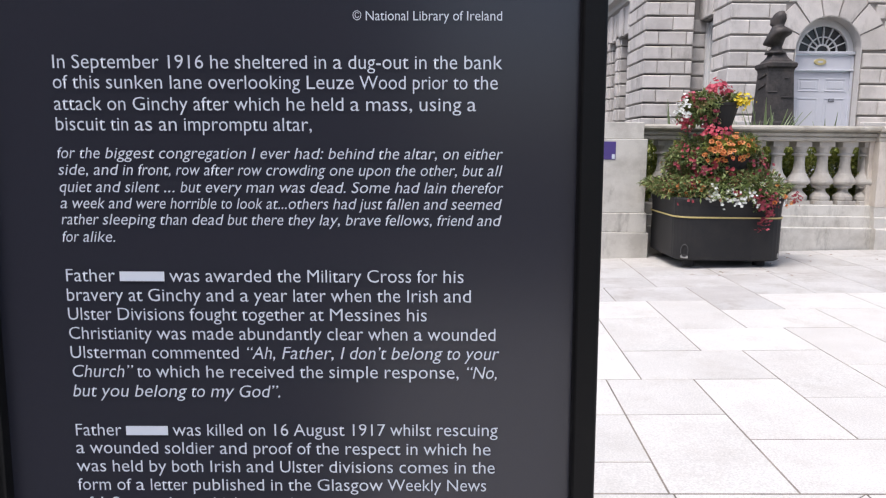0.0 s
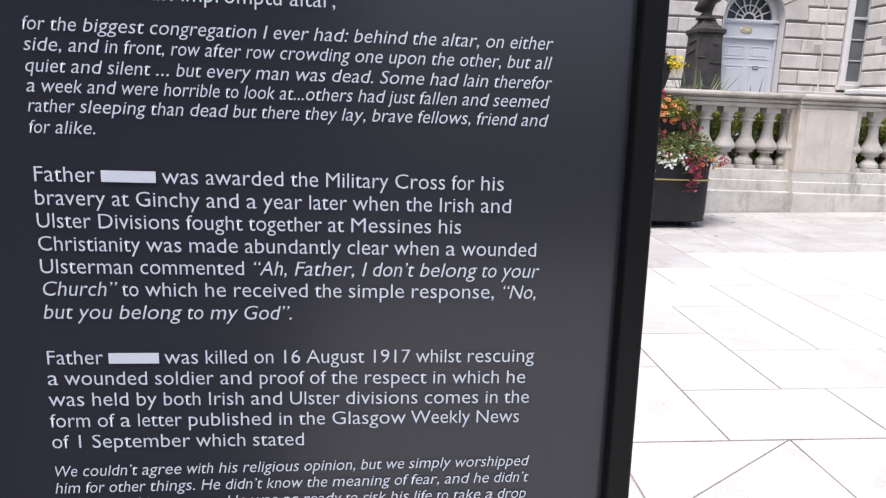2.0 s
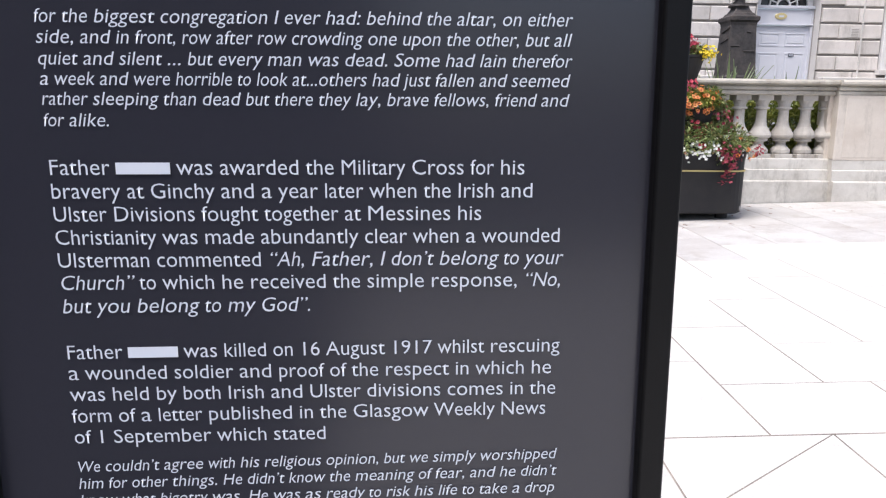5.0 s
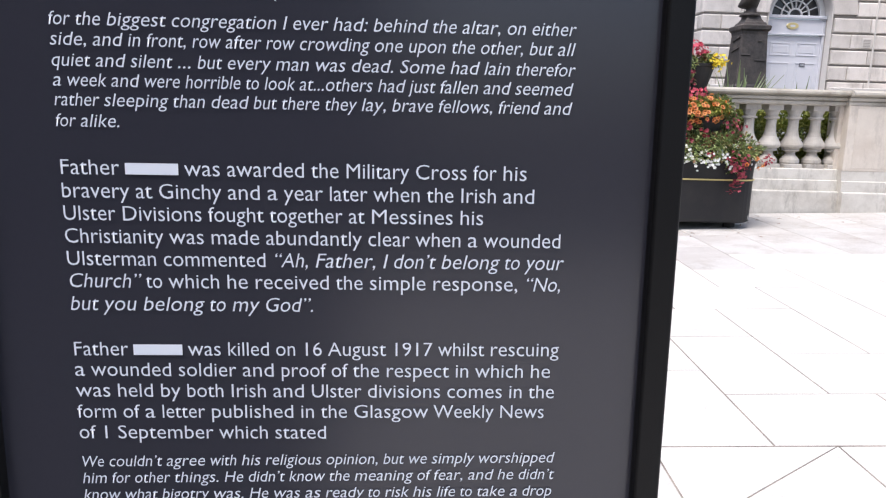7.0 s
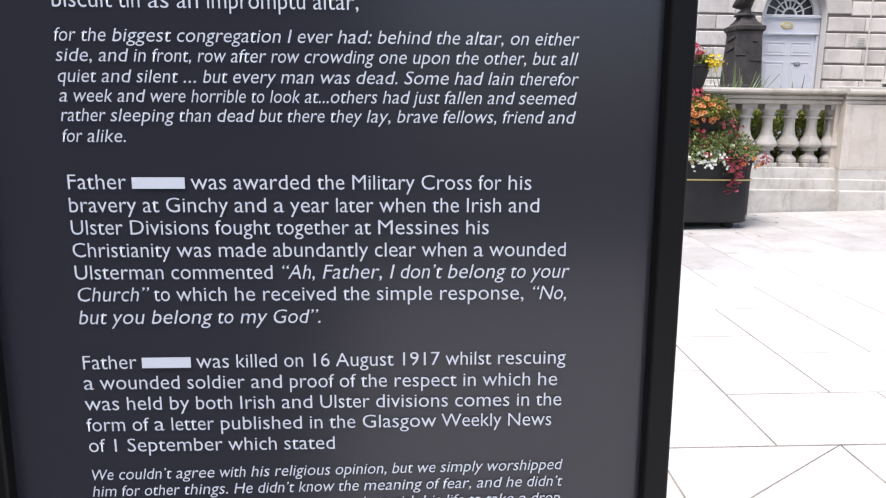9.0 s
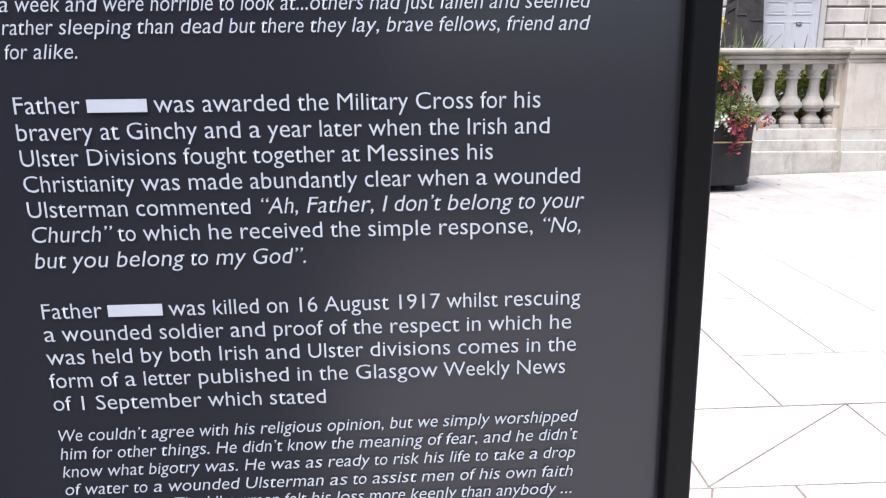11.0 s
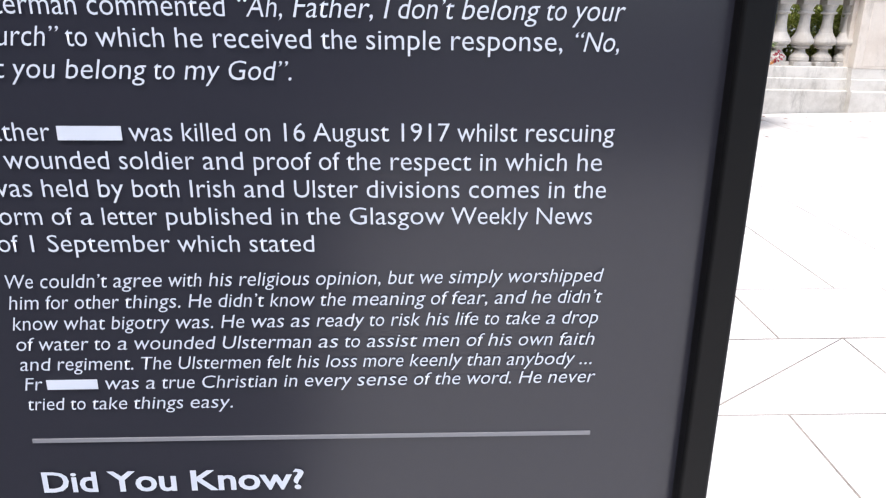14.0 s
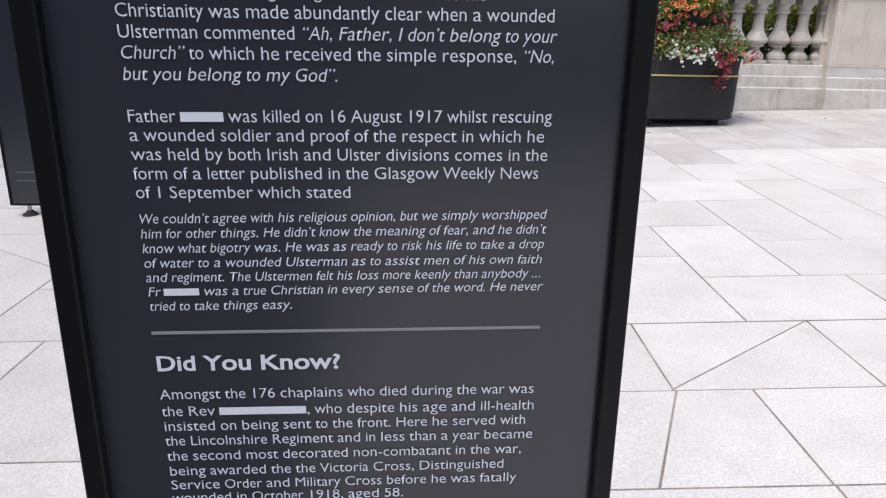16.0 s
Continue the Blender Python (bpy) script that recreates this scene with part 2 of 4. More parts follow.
# ---- the information stand with its printed text ----
# printed lines: (kind, left, baseline, width, pieces); a number among the pieces is a plain bar of that many ems
R, I = 0, 1
LINES = [
    ("c", 0.0492, 0.2348, 0.0900, [(R, "\u00a9 National Library of Ireland")]),
    ("b", -0.1337, 0.2057, 0.2731, [(R, "In September 1916 he sheltered in a dug-out in the bank")]),
    ("b", -0.1337, 0.1937, 0.2711, [(R, "of this sunken lane overlooking Leuze Wood prior to the")]),
    ("b", -0.1337, 0.1807, 0.2581, [(R, "attack on Ginchy after which he held a mass, using a")]),
    ("b", -0.1337, 0.1681, 0.1581, [(R, "biscuit tin as an impromptu altar,")]),
    ("i", -0.1339, 0.1516, 0.2741, [(I, "for the biggest congregation I ever had: behind the altar, on either")]),
    ("i", -0.1339, 0.1414, 0.2741, [(I, "side, and in front, row after row crowding one upon the other, but all")]),
    ("i", -0.1339, 0.1308, 0.2748, [(I, "quiet and silent ... but every man was dead. Some had lain therefor")]),
    ("i", -0.1339, 0.1207, 0.2741, [(I, "a week and were horrible to look at...others had just fallen and seemed")]),
    ("i", -0.1339, 0.1106, 0.2741, [(I, "rather sleeping than dead but there they lay, brave fellows, friend and")]),
    ("i", -0.1339, 0.0988, 0.0340, [(I, "for alike.")]),
    ("b", -0.1335, 0.0744, 0.2521, [(R, "Father "), 2.556, (R, " was awarded the Military Cross for his")]),
    ("b", -0.1335, 0.0619, 0.2571, [(R, "bravery at Ginchy and a year later when the Irish and")]),
    ("b", -0.1335, 0.0495, 0.2291, [(R, "Ulster Divisions fought together at Messines his")]),
    ("b", -0.1335, 0.0371, 0.2730, [(R, "Christianity was made abundantly clear when a wounded")]),
    ("b", -0.1335, 0.0246, 0.2741, [(R, "Ulsterman commented "), (I, "\u201cAh, Father, I don\u2019t belong to your")]),
    ("b", -0.1335, 0.0121, 0.2740, [(I, "Church\u201d"), (R, " to which he received the simple response, "), (I, "\u201cNo,")]),
    ("b", -0.1335, -0.0015, 0.1350, [(I, "but you belong to my God\u201d.")]),
    ("b", -0.1334, -0.0274, 0.2751, [(R, "Father "), 2.556, (R, " was killed on 16 August 1917 whilst rescuing")]),
    ("b", -0.1334, -0.0395, 0.2711, [(R, "a wounded soldier and proof of the respect in which he")]),
    ("b", -0.1334, -0.0520, 0.2740, [(R, "was held by both Irish and Ulster divisions comes in the")]),
    ("b", -0.1334, -0.0651, 0.2006, [(R, "form of a letter published in the Glasgow")]),
    ("b", 0.0701, -0.0636, 0.0652, [(R, "Weekly News")]),
    ("b", -0.1334, -0.0780, 0.1421, [(R, "of 1 September which stated")]),
]
LINES += [
    ("i", -0.1337, -0.0945, 0.2758, [(I, "We couldn\u2019t agree with his religious opinion, but we simply worshipped")]),
    ("i", -0.1337, -0.1049, 0.2762, [(I, "him for other things. He didn\u2019t know the meaning of fear, and he didn\u2019t")]),
    ("i", -0.1337, -0.1154, 0.2757, [(I, "know what bigotry was. He was as ready to risk his life to take a drop")]),
    ("i", -0.1337, -0.1259, 0.2750, [(I, "of water to a wounded Ulsterman as to assist men of his own faith")]),
    ("i", -0.1335, -0.1364, 0.2750, [(I, "and regiment. The Ulstermen felt his loss more keenly than anybody ...")]),
    ("i", -0.1333, -0.1469, 0.2760, [(I, "Fr "), 2.556, (I, " was a true Christian in every sense of the word. He never")]),
    ("i", -0.1331, -0.1588, 0.0990, [(I, "tried to take things easy.")]),
    ("d", -0.1332, -0.2058, 0.1320, [(R, "Did You Know?")]),
    ("b", -0.1327, -0.2285, 0.2751, [(R, "Amongst the 176 chaplains who died during the war was")]),
    ("b", -0.1327, -0.2425, 0.2761, [(R, "the Rev "), 5.67, (R, ", who despite his age and ill-health")]),
    ("b", -0.1325, -0.2550, 0.2701, [(R, "insisted on being sent to the front. Here he served with")]),
    ("b", -0.1325, -0.2675, 0.2761, [(R, "the Lincolnshire Regiment and in less than a year became")]),
    ("b", -0.1325, -0.2806, 0.2681, [(R, "the second most decorated non-combatant in the war,")]),
    ("b", -0.1323, -0.2938, 0.2551, [(R, "being awarded the the Victoria Cross, Distinguished")]),
    ("b", -0.1322, -0.3062, 0.2651, [(R, "Service Order and Military Cross before he was fatally")]),
    ("b", -0.1323, -0.3182, 0.1771, [(R, "wounded in October 1918, aged 58.")]),
]
SIZE = {"b": 0.0116, "i": 0.0097, "c": 0.0079, "d": 0.0166}
type_data = bpy.data.curves.new("type", "FONT")
type_data.resolution_u = 3
type_ob = new("type", type_data)


WIDE = {}
for chars, w in (("ijl\u2019", 222), ("ft ,.:I", 278), ("r-\u201c\u201d", 333), ("cksvxyzJ", 500), ("abdeghnopqu0123456789?L", 556), ("FTZ", 611), ("ABEKPSVXY", 667), ("CDHNRUw", 722), ("\u00a9", 737), ("GOQ", 778), ("mM", 833), ("W", 944)):
    for ch in chars:
        WIDE[ch] = w / 1000


def set_width(s):
    """The width of a run of letters in a plain grotesque face, in ems."""
    return sum(WIDE[ch] for ch in s)


def advance(s):
    def w(body):
        type_data.body = body
        bpy.context.view_layer.update()
        return type_ob.dimensions.x
    return w("|" + s + "|") - w("||")


def text_line(kind, pieces, width):
    """One printed line, lying in x and z, its left end and baseline at the origin."""
    size = SIZE[kind]
    type_data.size = 1.0
    adv = [p if isinstance(p, float) else set_width(p[1]) for p in pieces]
    em = width / sum(adv)
    bm, x = bmesh.new(), 0.0
    for p, a in zip(pieces, adv):
        if isinstance(p, float):
            box(x * em, (x + a) * em, -0.0001, 0.0001, 0.03 * size, 0.56 * size, bm=bm)
            x += a
            continue
        for k, word in enumerate(p[1].split(" ")):
            if k:
                x += WIDE[" "]
            if not word:
                continue
            w = set_width(word)
            type_data.shear = type_data.offset = 0.0
            sx = w * em / advance(word)
            type_data.body = word
            type_data.shear = 0.21 if p[0] == I else 0.0
            type_data.offset = 0.020 if kind == "d" else -0.005
            bpy.context.view_layer.update()
            me = bpy.data.meshes.new_from_object(type_ob.evaluated_get(bpy.context.evaluated_depsgraph_get()))
            # the plain face has taller small letters than the built-in one
            for vert in me.vertices:
                h = vert.co.y
                if 0 < h < 0.449:
                    vert.co.y = h * 1.107
                elif 0.449 <= h < 0.70:
                    vert.co.y = 0.497 + (h - 0.449) * 0.809
            me.transform(Matrix(((sx, 0, 0, x * em), (0, 0, -1, 0), (0, size, 0, 0), (0, 0, 0, 1))))
            bm.from_mesh(me)
            bpy.data.meshes.remove(me)
            x += w
    return bm


# how much more some printed lines climb than their block
TWIST = {-0.0274: 0.004, -0.0651: 0.002, -0.0945: 0.005, -0.1049: 0.004, -0.1154: 0.003, -0.1469: 0.002}
CX, CZ = -0.0398, 1.1993        # where the printed sheet's own origin stands
stand = base("information_stand", pose(CX, 0, CZ), "tall black framed information stand with white printed text", "information stand")
HW, IN, LOW, HIGH, MID = 0.2018, 0.1826, -1.15, 0.78, 0.0062


def flare(bm):
    """The stand widens a little towards its foot on one side."""
    for v in bm.verts:
        if v.co.x > 0:
            v.co.x -= 0.003 + v.co.z * 0.0118
    return bm


sheet = part("panel", flare(box(MID - IN - 0.004, MID + IN + 0.0064, 0.0, 0.02, LOW + 0.01, HIGH - 0.01)), PANEL, stand, "dark slate-grey printed panel")


def stile(x0, x1):
    """A flat frame bar with softly rounded edges."""
    return box(x0, x1, -0.0085, 0.055, LOW, HIGH, 0.0018, seg=3)


part("frame_stile", stile(MID - HW + 0.003, MID - IN), FRAME, stand, smooth=False)
part("frame_stile", flare(stile(MID + IN + 0.0024, MID + HW - 0.0016)), FRAME, stand)
part("frame_rail", flare(box(MID - IN, MID + IN + 0.0024, -0.0083, 0.054, LOW, LOW + 0.02, 0.003, seg=2)), FRAME, stand)
part("frame_rail", flare(box(MID - IN, MID + IN + 0.0024, -0.0083, 0.054, HIGH - 0.02, HIGH, 0.003, seg=2)), FRAME, stand)
part("back_panel", flare(box(MID - IN, MID + IN, 0.045, 0.053, LOW + 0.02, HIGH - 0.02)), FRAME, stand)
for kind, left, baseline, width, pieces in LINES:
    drop = 0.0125 if -0.17 < baseline < -0.09 else 0.0075
    rise = drop + TWIST.get(baseline, 0.0)
    part("text_line", text_line(kind, pieces, width), PRINT, stand, "white printed lettering", pose(left, -0.0009, baseline - drop * width / 2, 0, -math.degrees(rise), 0))
bpy.data.objects.remove(type_ob)
part("divider_line", box(0, 0.2771, -0.0008, 0.0004, -0.001, 0.001), PRINT_GREY, stand, "thin grey printed divider", pose(-0.1335, 0, -0.1768, 0, -0.65, 0))


def levelling_foot(parent, x, y, z, drop, wide=1.0):
    foot = part("levelling_foot", lathe([(0.007 * wide, z), (0.007 * wide, z - drop + 0.014)], 10), STEEL, parent, "threaded steel foot", pose(x, y, 0))
    part("foot_pad", lathe([(0.010 * wide, z - drop + 0.03), (0.014 * wide, z - drop + 0.018), (0.022 * wide, z - drop + 0.010), (0.026 * wide, z - drop)], 16), RUBBER, foot)


for fx in (-0.15, 0.16):
    levelling_foot(stand, fx, 0.028, LOW, CZ + LOW - 0.0332 * (CX + fx))

# ---- a second stand of the same make, further off ----
GX, GY = -2.31, 4.20
other = base("information_stand", pose(GX, GY, -0.077 + 0.068), "dark information stand on a small levelling foot", "information stand")
part("panel", box(-0.185, 0.185, 0.0, 0.02, 0.012, 1.9), PANEL, other)
part("frame_stile", box(-0.205, -0.185, -0.003, 0.055, 0, 1.91, 0.003, seg=2), FRAME, other)
part("frame_stile", box(0.185, 0.205, -0.003, 0.055, 0, 1.91, 0.003, seg=2), FRAME, other)
part("frame_rail", box(-0.185, 0.185, -0.003, 0.055, 0, 0.02, 0.003), FRAME, other)
part("frame_rail", box(-0.185, 0.185, -0.003, 0.055, 1.89, 1.91, 0.003), FRAME, other)
for zz in (0.165, 0.22):
    part("printed_line", box(-0.14, 0.14, -0.0015, 0.0, zz, zz + 0.003), PRINT_GREY, other)
for zz in (1.20, 1.24):
    part("printed_line", box(-0.185, -0.10, -0.0015, 0.0, zz, zz + 0.02), PRINT, other)
for fx in (-0.10, 0.10):
    levelling_foot(other, fx, 0.028, 0, 0.068, 1.9)

# ---- planter with three tiers ----
PX, PY, PZ = 3.15, 7.83, 0.105
SPREAD = Matrix.Diagonal((1.08, 1.08, 1.0, 1.0))
planter = base("tiered_planter", pose(PX, PY, PZ) @ SPREAD, "charcoal three-tier flower planter with a gold stripe", "planter")
tub_rings = []
for z, h, r in ((0.080, 0.515, 0.16), (0.098, 0.543, 0.18), (0.525, 0.548, 0.19), (0.560, 0.552, 0.19), (0.570, 0.545, 0.19), (0.67, 0.548, 0.19), (0.745, 0.558, 0.19), (0.76, 0.552, 0.19), (0.765, 0.53, 0.18), (0.72, 0.52, 0.18), (0.70, 0.50, 0.17)):
    tub_rings.append([(x, y, z) for x, y in rounded(h, h, r)])
part("tub", loft(tub_rings), TUB, planter, "square charcoal tub with rounded corners", smooth=False)
stripe = [[(x, y, z) for x, y in rounded(h, h, 0.19)] for z, h in ((0.546, 0.551), (0.546, 0.558), (0.562, 0.559), (0.562, 0.551))]
part("stripe", loft(stripe, cap=False), GOLD, planter, "thin gold stripe")
for sx in (-1, 1):
    for sy in (-1, 1):
        part("foot", lathe([(0.055, 0.0), (0.06, 0.01), (0.06, 0.06), (0.05, 0.09)], 14), RUBBER, planter, "", pose(sx * 0.36, sy * 0.36, 0))
recess = part("tap_recess", lathe([(0.026, 0.0), (0.034, 0.006), (0.036, 0.012), (0.028, 0.013), (0.022, 0.004), (0.0, 0.003)], 20, squash=1.9), TUB, planter, "worn oval tap recess", pose(-0.455, -0.515, 0.19, 90, 0, -32))
part("recess_rim", loft([[(r * math.cos(a), 1.9 * r * math.sin(a), z) for a in (2 * math.pi * k / 24 for k in range(24))] for r, z in ((0.036, 0.004), (0.039, 0.013), (0.034, 0.014), (0.031, 0.006))], cap=False), TUB_EDGE, planter, "scuffed rim of the recess", pose(-0.455, -0.515, 0.19, 90, 0, -32))
part("chipped_edge", box(-0.038, 0.036, -0.012, 0.0, 0.105, 0.138, 0.006), CHIP, planter, "pale chipped edge", pose(-0.455, -0.514, 0, 0, 0, -32))
part("chipped_edge", box(-0.012, 0.010, -0.008, 0.0, 0.115, 0.165, 0.004), CHIP, planter, "pale chipped edge", pose(0.489, -0.489, 0, 0, 0, 45))
part("service_panel", box(-0.16, 0.16, -0.004, 0.0, 0.112, 0.20, 0.003), TUB, planter, "shallow moulded panel", pose(0.05, -0.5415, 0, -0.7, 0, 0))
part("soil", loft([[(x, y, z) for x, y in rounded(0.51, 0.51, 0.17)] for z in (0.66, 0.70)]), SOIL, planter)
part("middle_tub", lathe([(0.20, 0.70), (0.24, 0.80), (0.34, 1.18), (0.355, 1.20), (0.355, 1.23), (0.33, 1.23), (0.32, 1.19)], 28), TUB, planter, smooth=False)
part("top_pot", lathe([(0.10, 1.19), (0.12, 1.48), (0.195, 1.765), (0.206, 1.77), (0.206, 1.80), (0.19, 1.80), (0.18, 1.76)], 28), TUB, planter, "", pose(-0.01, 0, 0))


def leaf(bm, p, direction, up, length, width, fold=0.25):
    d = direction.normalized()
    side = d.cross(up)
    if side.length < 1e-4:
        side = Vector((1, 0, 0))
    side.normalize()
    nrm = side.cross(d)
    a = bm.verts.new(p)
    b1 = bm.verts.new(p + d * length * 0.5 + side * width * 0.5 + nrm * width * fold)
    b2 = bm.verts.new(p + d * length * 0.5 - side * width * 0.5 + nrm * width * fold)
    m = bm.verts.new(p + d * length * 0.55)
    c = bm.verts.new(p + d * length - nrm * length * 0.12)
    bm.faces.new((a, b1, m))
    bm.faces.new((a, m, b2))
    bm.faces.new((b1, c, m))
    bm.faces.new((m, c, b2))


rng = random.Random(7)


def rand_dir(out, spread):
    v = Vector((rng.gauss(0, 1), rng.gauss(0, 1), rng.gauss(0, 1))).normalized()
    return (out + v * spread).normalized()


def blossom(bm, p, normal, r, petals=5, cup=0.3):
    """A small open flower of separate petals."""
    n = normal.normalized()
    t = n.orthogonal().normalized()
    s = n.cross(t)
    o = bm.verts.new(p)
    ring = []
    for k in range(petals * 2):
        a = math.pi * k / petals + rng.random() * 0.2
        rr = r * (1.0 if k % 2 == 0 else 0.72)
        ring.append(bm.verts.new(p + (t * math.cos(a) + s * math.sin(a)) * rr + n * r * cup))
    for k in range(len(ring)):
        bm.faces.new((o, ring[k], ring[(k + 1) % len(ring)]))


def surface(shape):
    """A random place on a mound: a ring or cap given by its centre, radii and heights, with its outward way."""
    cx, cy, cz, rx, ry, rz, a0, a1, low = shape
    a = radians(rng.uniform(a0, a1))
    e = rng.uniform(low, 1.0)
    e = math.asin(max(-1, min(1, e)))
    out = Vector((math.cos(a) * math.cos(e), math.sin(a) * math.cos(e), math.sin(e)))
    lump = 0.86 + 0.3 * noise.noise(out * 2.3 + Vector((cx * 3, cz * 5, 0)))
    p = Vector((cx + rx * out.x * lump, cy + ry * out.y * lump, cz + rz * out.z * lump))
    return p, out


def mound(name, label, shape, leaves, leaf_mat, flowers, leaf_len=0.054, inner=True):
    """A bedding plant: leaves over a mound, and its blossoms."""
    plant = base(name, pose(PX, PY, PZ) @ SPREAD, label, "flowering plant", "bedding plants in the planter")
    bm = bmesh.new()
    for _ in range(leaves):
        p, out = surface(shape)
        p = p - out * rng.random() ** 2 * 0.12
        leaf(bm, p, rand_dir(out + Vector((0, 0, -0.15)), 0.9), Vector((0, 0, 1)), leaf_len * rng.uniform(0.6, 1.4), leaf_len * rng.uniform(0.35, 0.6))
    tagged(part("foliage", bm, leaf_mat, plant), kind="stuff")
    for mat, count, r, fl_shape, petals, fname in flowers:
        fb = bmesh.new()
        eye = bmesh.new() if mat is ORANGE else None
        heads = [surface(fl_shape or shape) for _ in range(count if mat is ORANGE else max(3, count // 2 if mat is PINK else count // 4))]
        for k in range(count):
            p, out = heads[k % len(heads)]
            if mat is not ORANGE:
                p = p + Vector((rng.gauss(0, 0.024), rng.gauss(0, 0.024), rng.gauss(0, 0.030))) * (0.55 if mat is PINK else 1.0)
            p = p + out * rng.uniform(0.0, 0.05)
            nn = rand_dir(out, 0.45)
            rr = r * rng.uniform(0.75, 1.25)
            blossom(fb, p, nn, rr, petals)
            if eye:
                blossom(eye, p + nn * rr * 0.12, nn, rr * 0.45, 4, 0.2)
        tagged(part(fname, fb, mat, plant), kind="stuff")
        if eye:
            tagged(part("flower_eye", eye, ORANGE_EYE, plant), kind="stuff")
    return plant


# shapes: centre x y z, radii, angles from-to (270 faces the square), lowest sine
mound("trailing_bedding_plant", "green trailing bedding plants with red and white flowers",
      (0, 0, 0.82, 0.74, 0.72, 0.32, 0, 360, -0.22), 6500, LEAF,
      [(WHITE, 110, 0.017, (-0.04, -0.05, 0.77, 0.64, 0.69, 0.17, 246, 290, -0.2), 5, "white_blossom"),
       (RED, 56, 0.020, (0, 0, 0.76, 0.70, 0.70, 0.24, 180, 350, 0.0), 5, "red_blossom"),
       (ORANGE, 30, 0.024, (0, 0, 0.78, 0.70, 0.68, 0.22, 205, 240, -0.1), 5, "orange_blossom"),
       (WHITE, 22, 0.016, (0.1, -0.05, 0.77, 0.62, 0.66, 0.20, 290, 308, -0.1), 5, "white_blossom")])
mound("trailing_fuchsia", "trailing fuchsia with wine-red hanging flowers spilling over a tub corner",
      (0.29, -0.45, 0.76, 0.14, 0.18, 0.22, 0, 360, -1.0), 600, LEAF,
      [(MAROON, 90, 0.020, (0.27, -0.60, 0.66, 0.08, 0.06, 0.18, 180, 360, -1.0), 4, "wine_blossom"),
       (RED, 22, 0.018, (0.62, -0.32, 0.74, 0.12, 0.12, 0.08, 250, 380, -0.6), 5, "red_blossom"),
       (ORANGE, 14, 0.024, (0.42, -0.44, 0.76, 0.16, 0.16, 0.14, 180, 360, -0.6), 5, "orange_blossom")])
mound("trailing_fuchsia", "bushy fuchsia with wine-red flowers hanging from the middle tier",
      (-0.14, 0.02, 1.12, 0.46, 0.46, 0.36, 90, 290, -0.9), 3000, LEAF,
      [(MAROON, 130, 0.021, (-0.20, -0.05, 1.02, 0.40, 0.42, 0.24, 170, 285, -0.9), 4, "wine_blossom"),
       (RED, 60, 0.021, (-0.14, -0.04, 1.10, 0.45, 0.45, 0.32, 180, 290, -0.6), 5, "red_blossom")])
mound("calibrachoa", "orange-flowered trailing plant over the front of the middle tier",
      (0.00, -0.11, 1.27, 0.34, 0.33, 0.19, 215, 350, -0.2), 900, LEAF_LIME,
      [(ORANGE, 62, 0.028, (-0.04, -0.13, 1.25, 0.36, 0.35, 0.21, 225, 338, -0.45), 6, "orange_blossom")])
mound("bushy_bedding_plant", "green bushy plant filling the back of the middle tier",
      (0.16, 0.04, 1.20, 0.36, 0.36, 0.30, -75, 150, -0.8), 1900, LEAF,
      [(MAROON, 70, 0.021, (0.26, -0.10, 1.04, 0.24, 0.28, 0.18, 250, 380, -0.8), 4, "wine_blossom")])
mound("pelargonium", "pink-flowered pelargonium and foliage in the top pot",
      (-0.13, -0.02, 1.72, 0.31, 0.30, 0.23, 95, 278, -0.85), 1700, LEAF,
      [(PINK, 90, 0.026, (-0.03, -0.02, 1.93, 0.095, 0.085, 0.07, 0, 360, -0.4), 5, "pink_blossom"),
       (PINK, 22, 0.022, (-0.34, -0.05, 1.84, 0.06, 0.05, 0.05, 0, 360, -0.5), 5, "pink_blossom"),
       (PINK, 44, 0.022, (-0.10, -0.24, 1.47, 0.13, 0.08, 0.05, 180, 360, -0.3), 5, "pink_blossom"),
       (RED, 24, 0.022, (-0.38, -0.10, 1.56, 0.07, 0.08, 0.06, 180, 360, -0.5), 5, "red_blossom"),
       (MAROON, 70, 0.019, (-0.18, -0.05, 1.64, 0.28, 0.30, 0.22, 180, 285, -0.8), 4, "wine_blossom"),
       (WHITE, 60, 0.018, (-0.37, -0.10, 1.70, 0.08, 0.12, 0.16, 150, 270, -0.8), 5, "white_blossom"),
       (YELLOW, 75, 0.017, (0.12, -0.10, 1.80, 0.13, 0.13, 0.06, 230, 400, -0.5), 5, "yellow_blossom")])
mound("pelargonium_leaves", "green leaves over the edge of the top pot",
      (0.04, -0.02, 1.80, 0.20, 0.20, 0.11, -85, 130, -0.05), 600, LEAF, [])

# ---- balustrade ----
BY = 8.68                        # middle line of the balusters
balustrade = base("balustrade", pose(0, 0, 0), "weathered pale limestone balustrade with vase balusters", "balustrade")


def plinth_outline(f):
    return [(f, -0.1), (f, 0.425), (f + 0.012, 0.437), (f + 0.045, 0.44), (f + 0.047, 0.568), (f + 0.07, 0.578), (f + 0.075, 0.705), (f + 0.085, 0.715), (f + 0.36, 0.715), (f + 0.42, -0.1)]


def coping_outline(f):
    return [(f + 0.075, 1.50), (f + 0.055, 1.512), (f + 0.055, 1.548), (f + 0.075, 1.553), (f + 0.072, 1.560), (f + 0.040, 1.566), (f + 0.036, 1.600), (f + 0.060, 1.608), (f + 0.050, 1.618), (f - 0.020, 1.632), (f - 0.030, 1.640), (f - 0.030, 1.664), (f - 0.002, 1.69),
            (f + 0.42, 1.69), (f + 0.43, 1.64), (f + 0.36, 1.60), (f + 0.34, 1.50)]


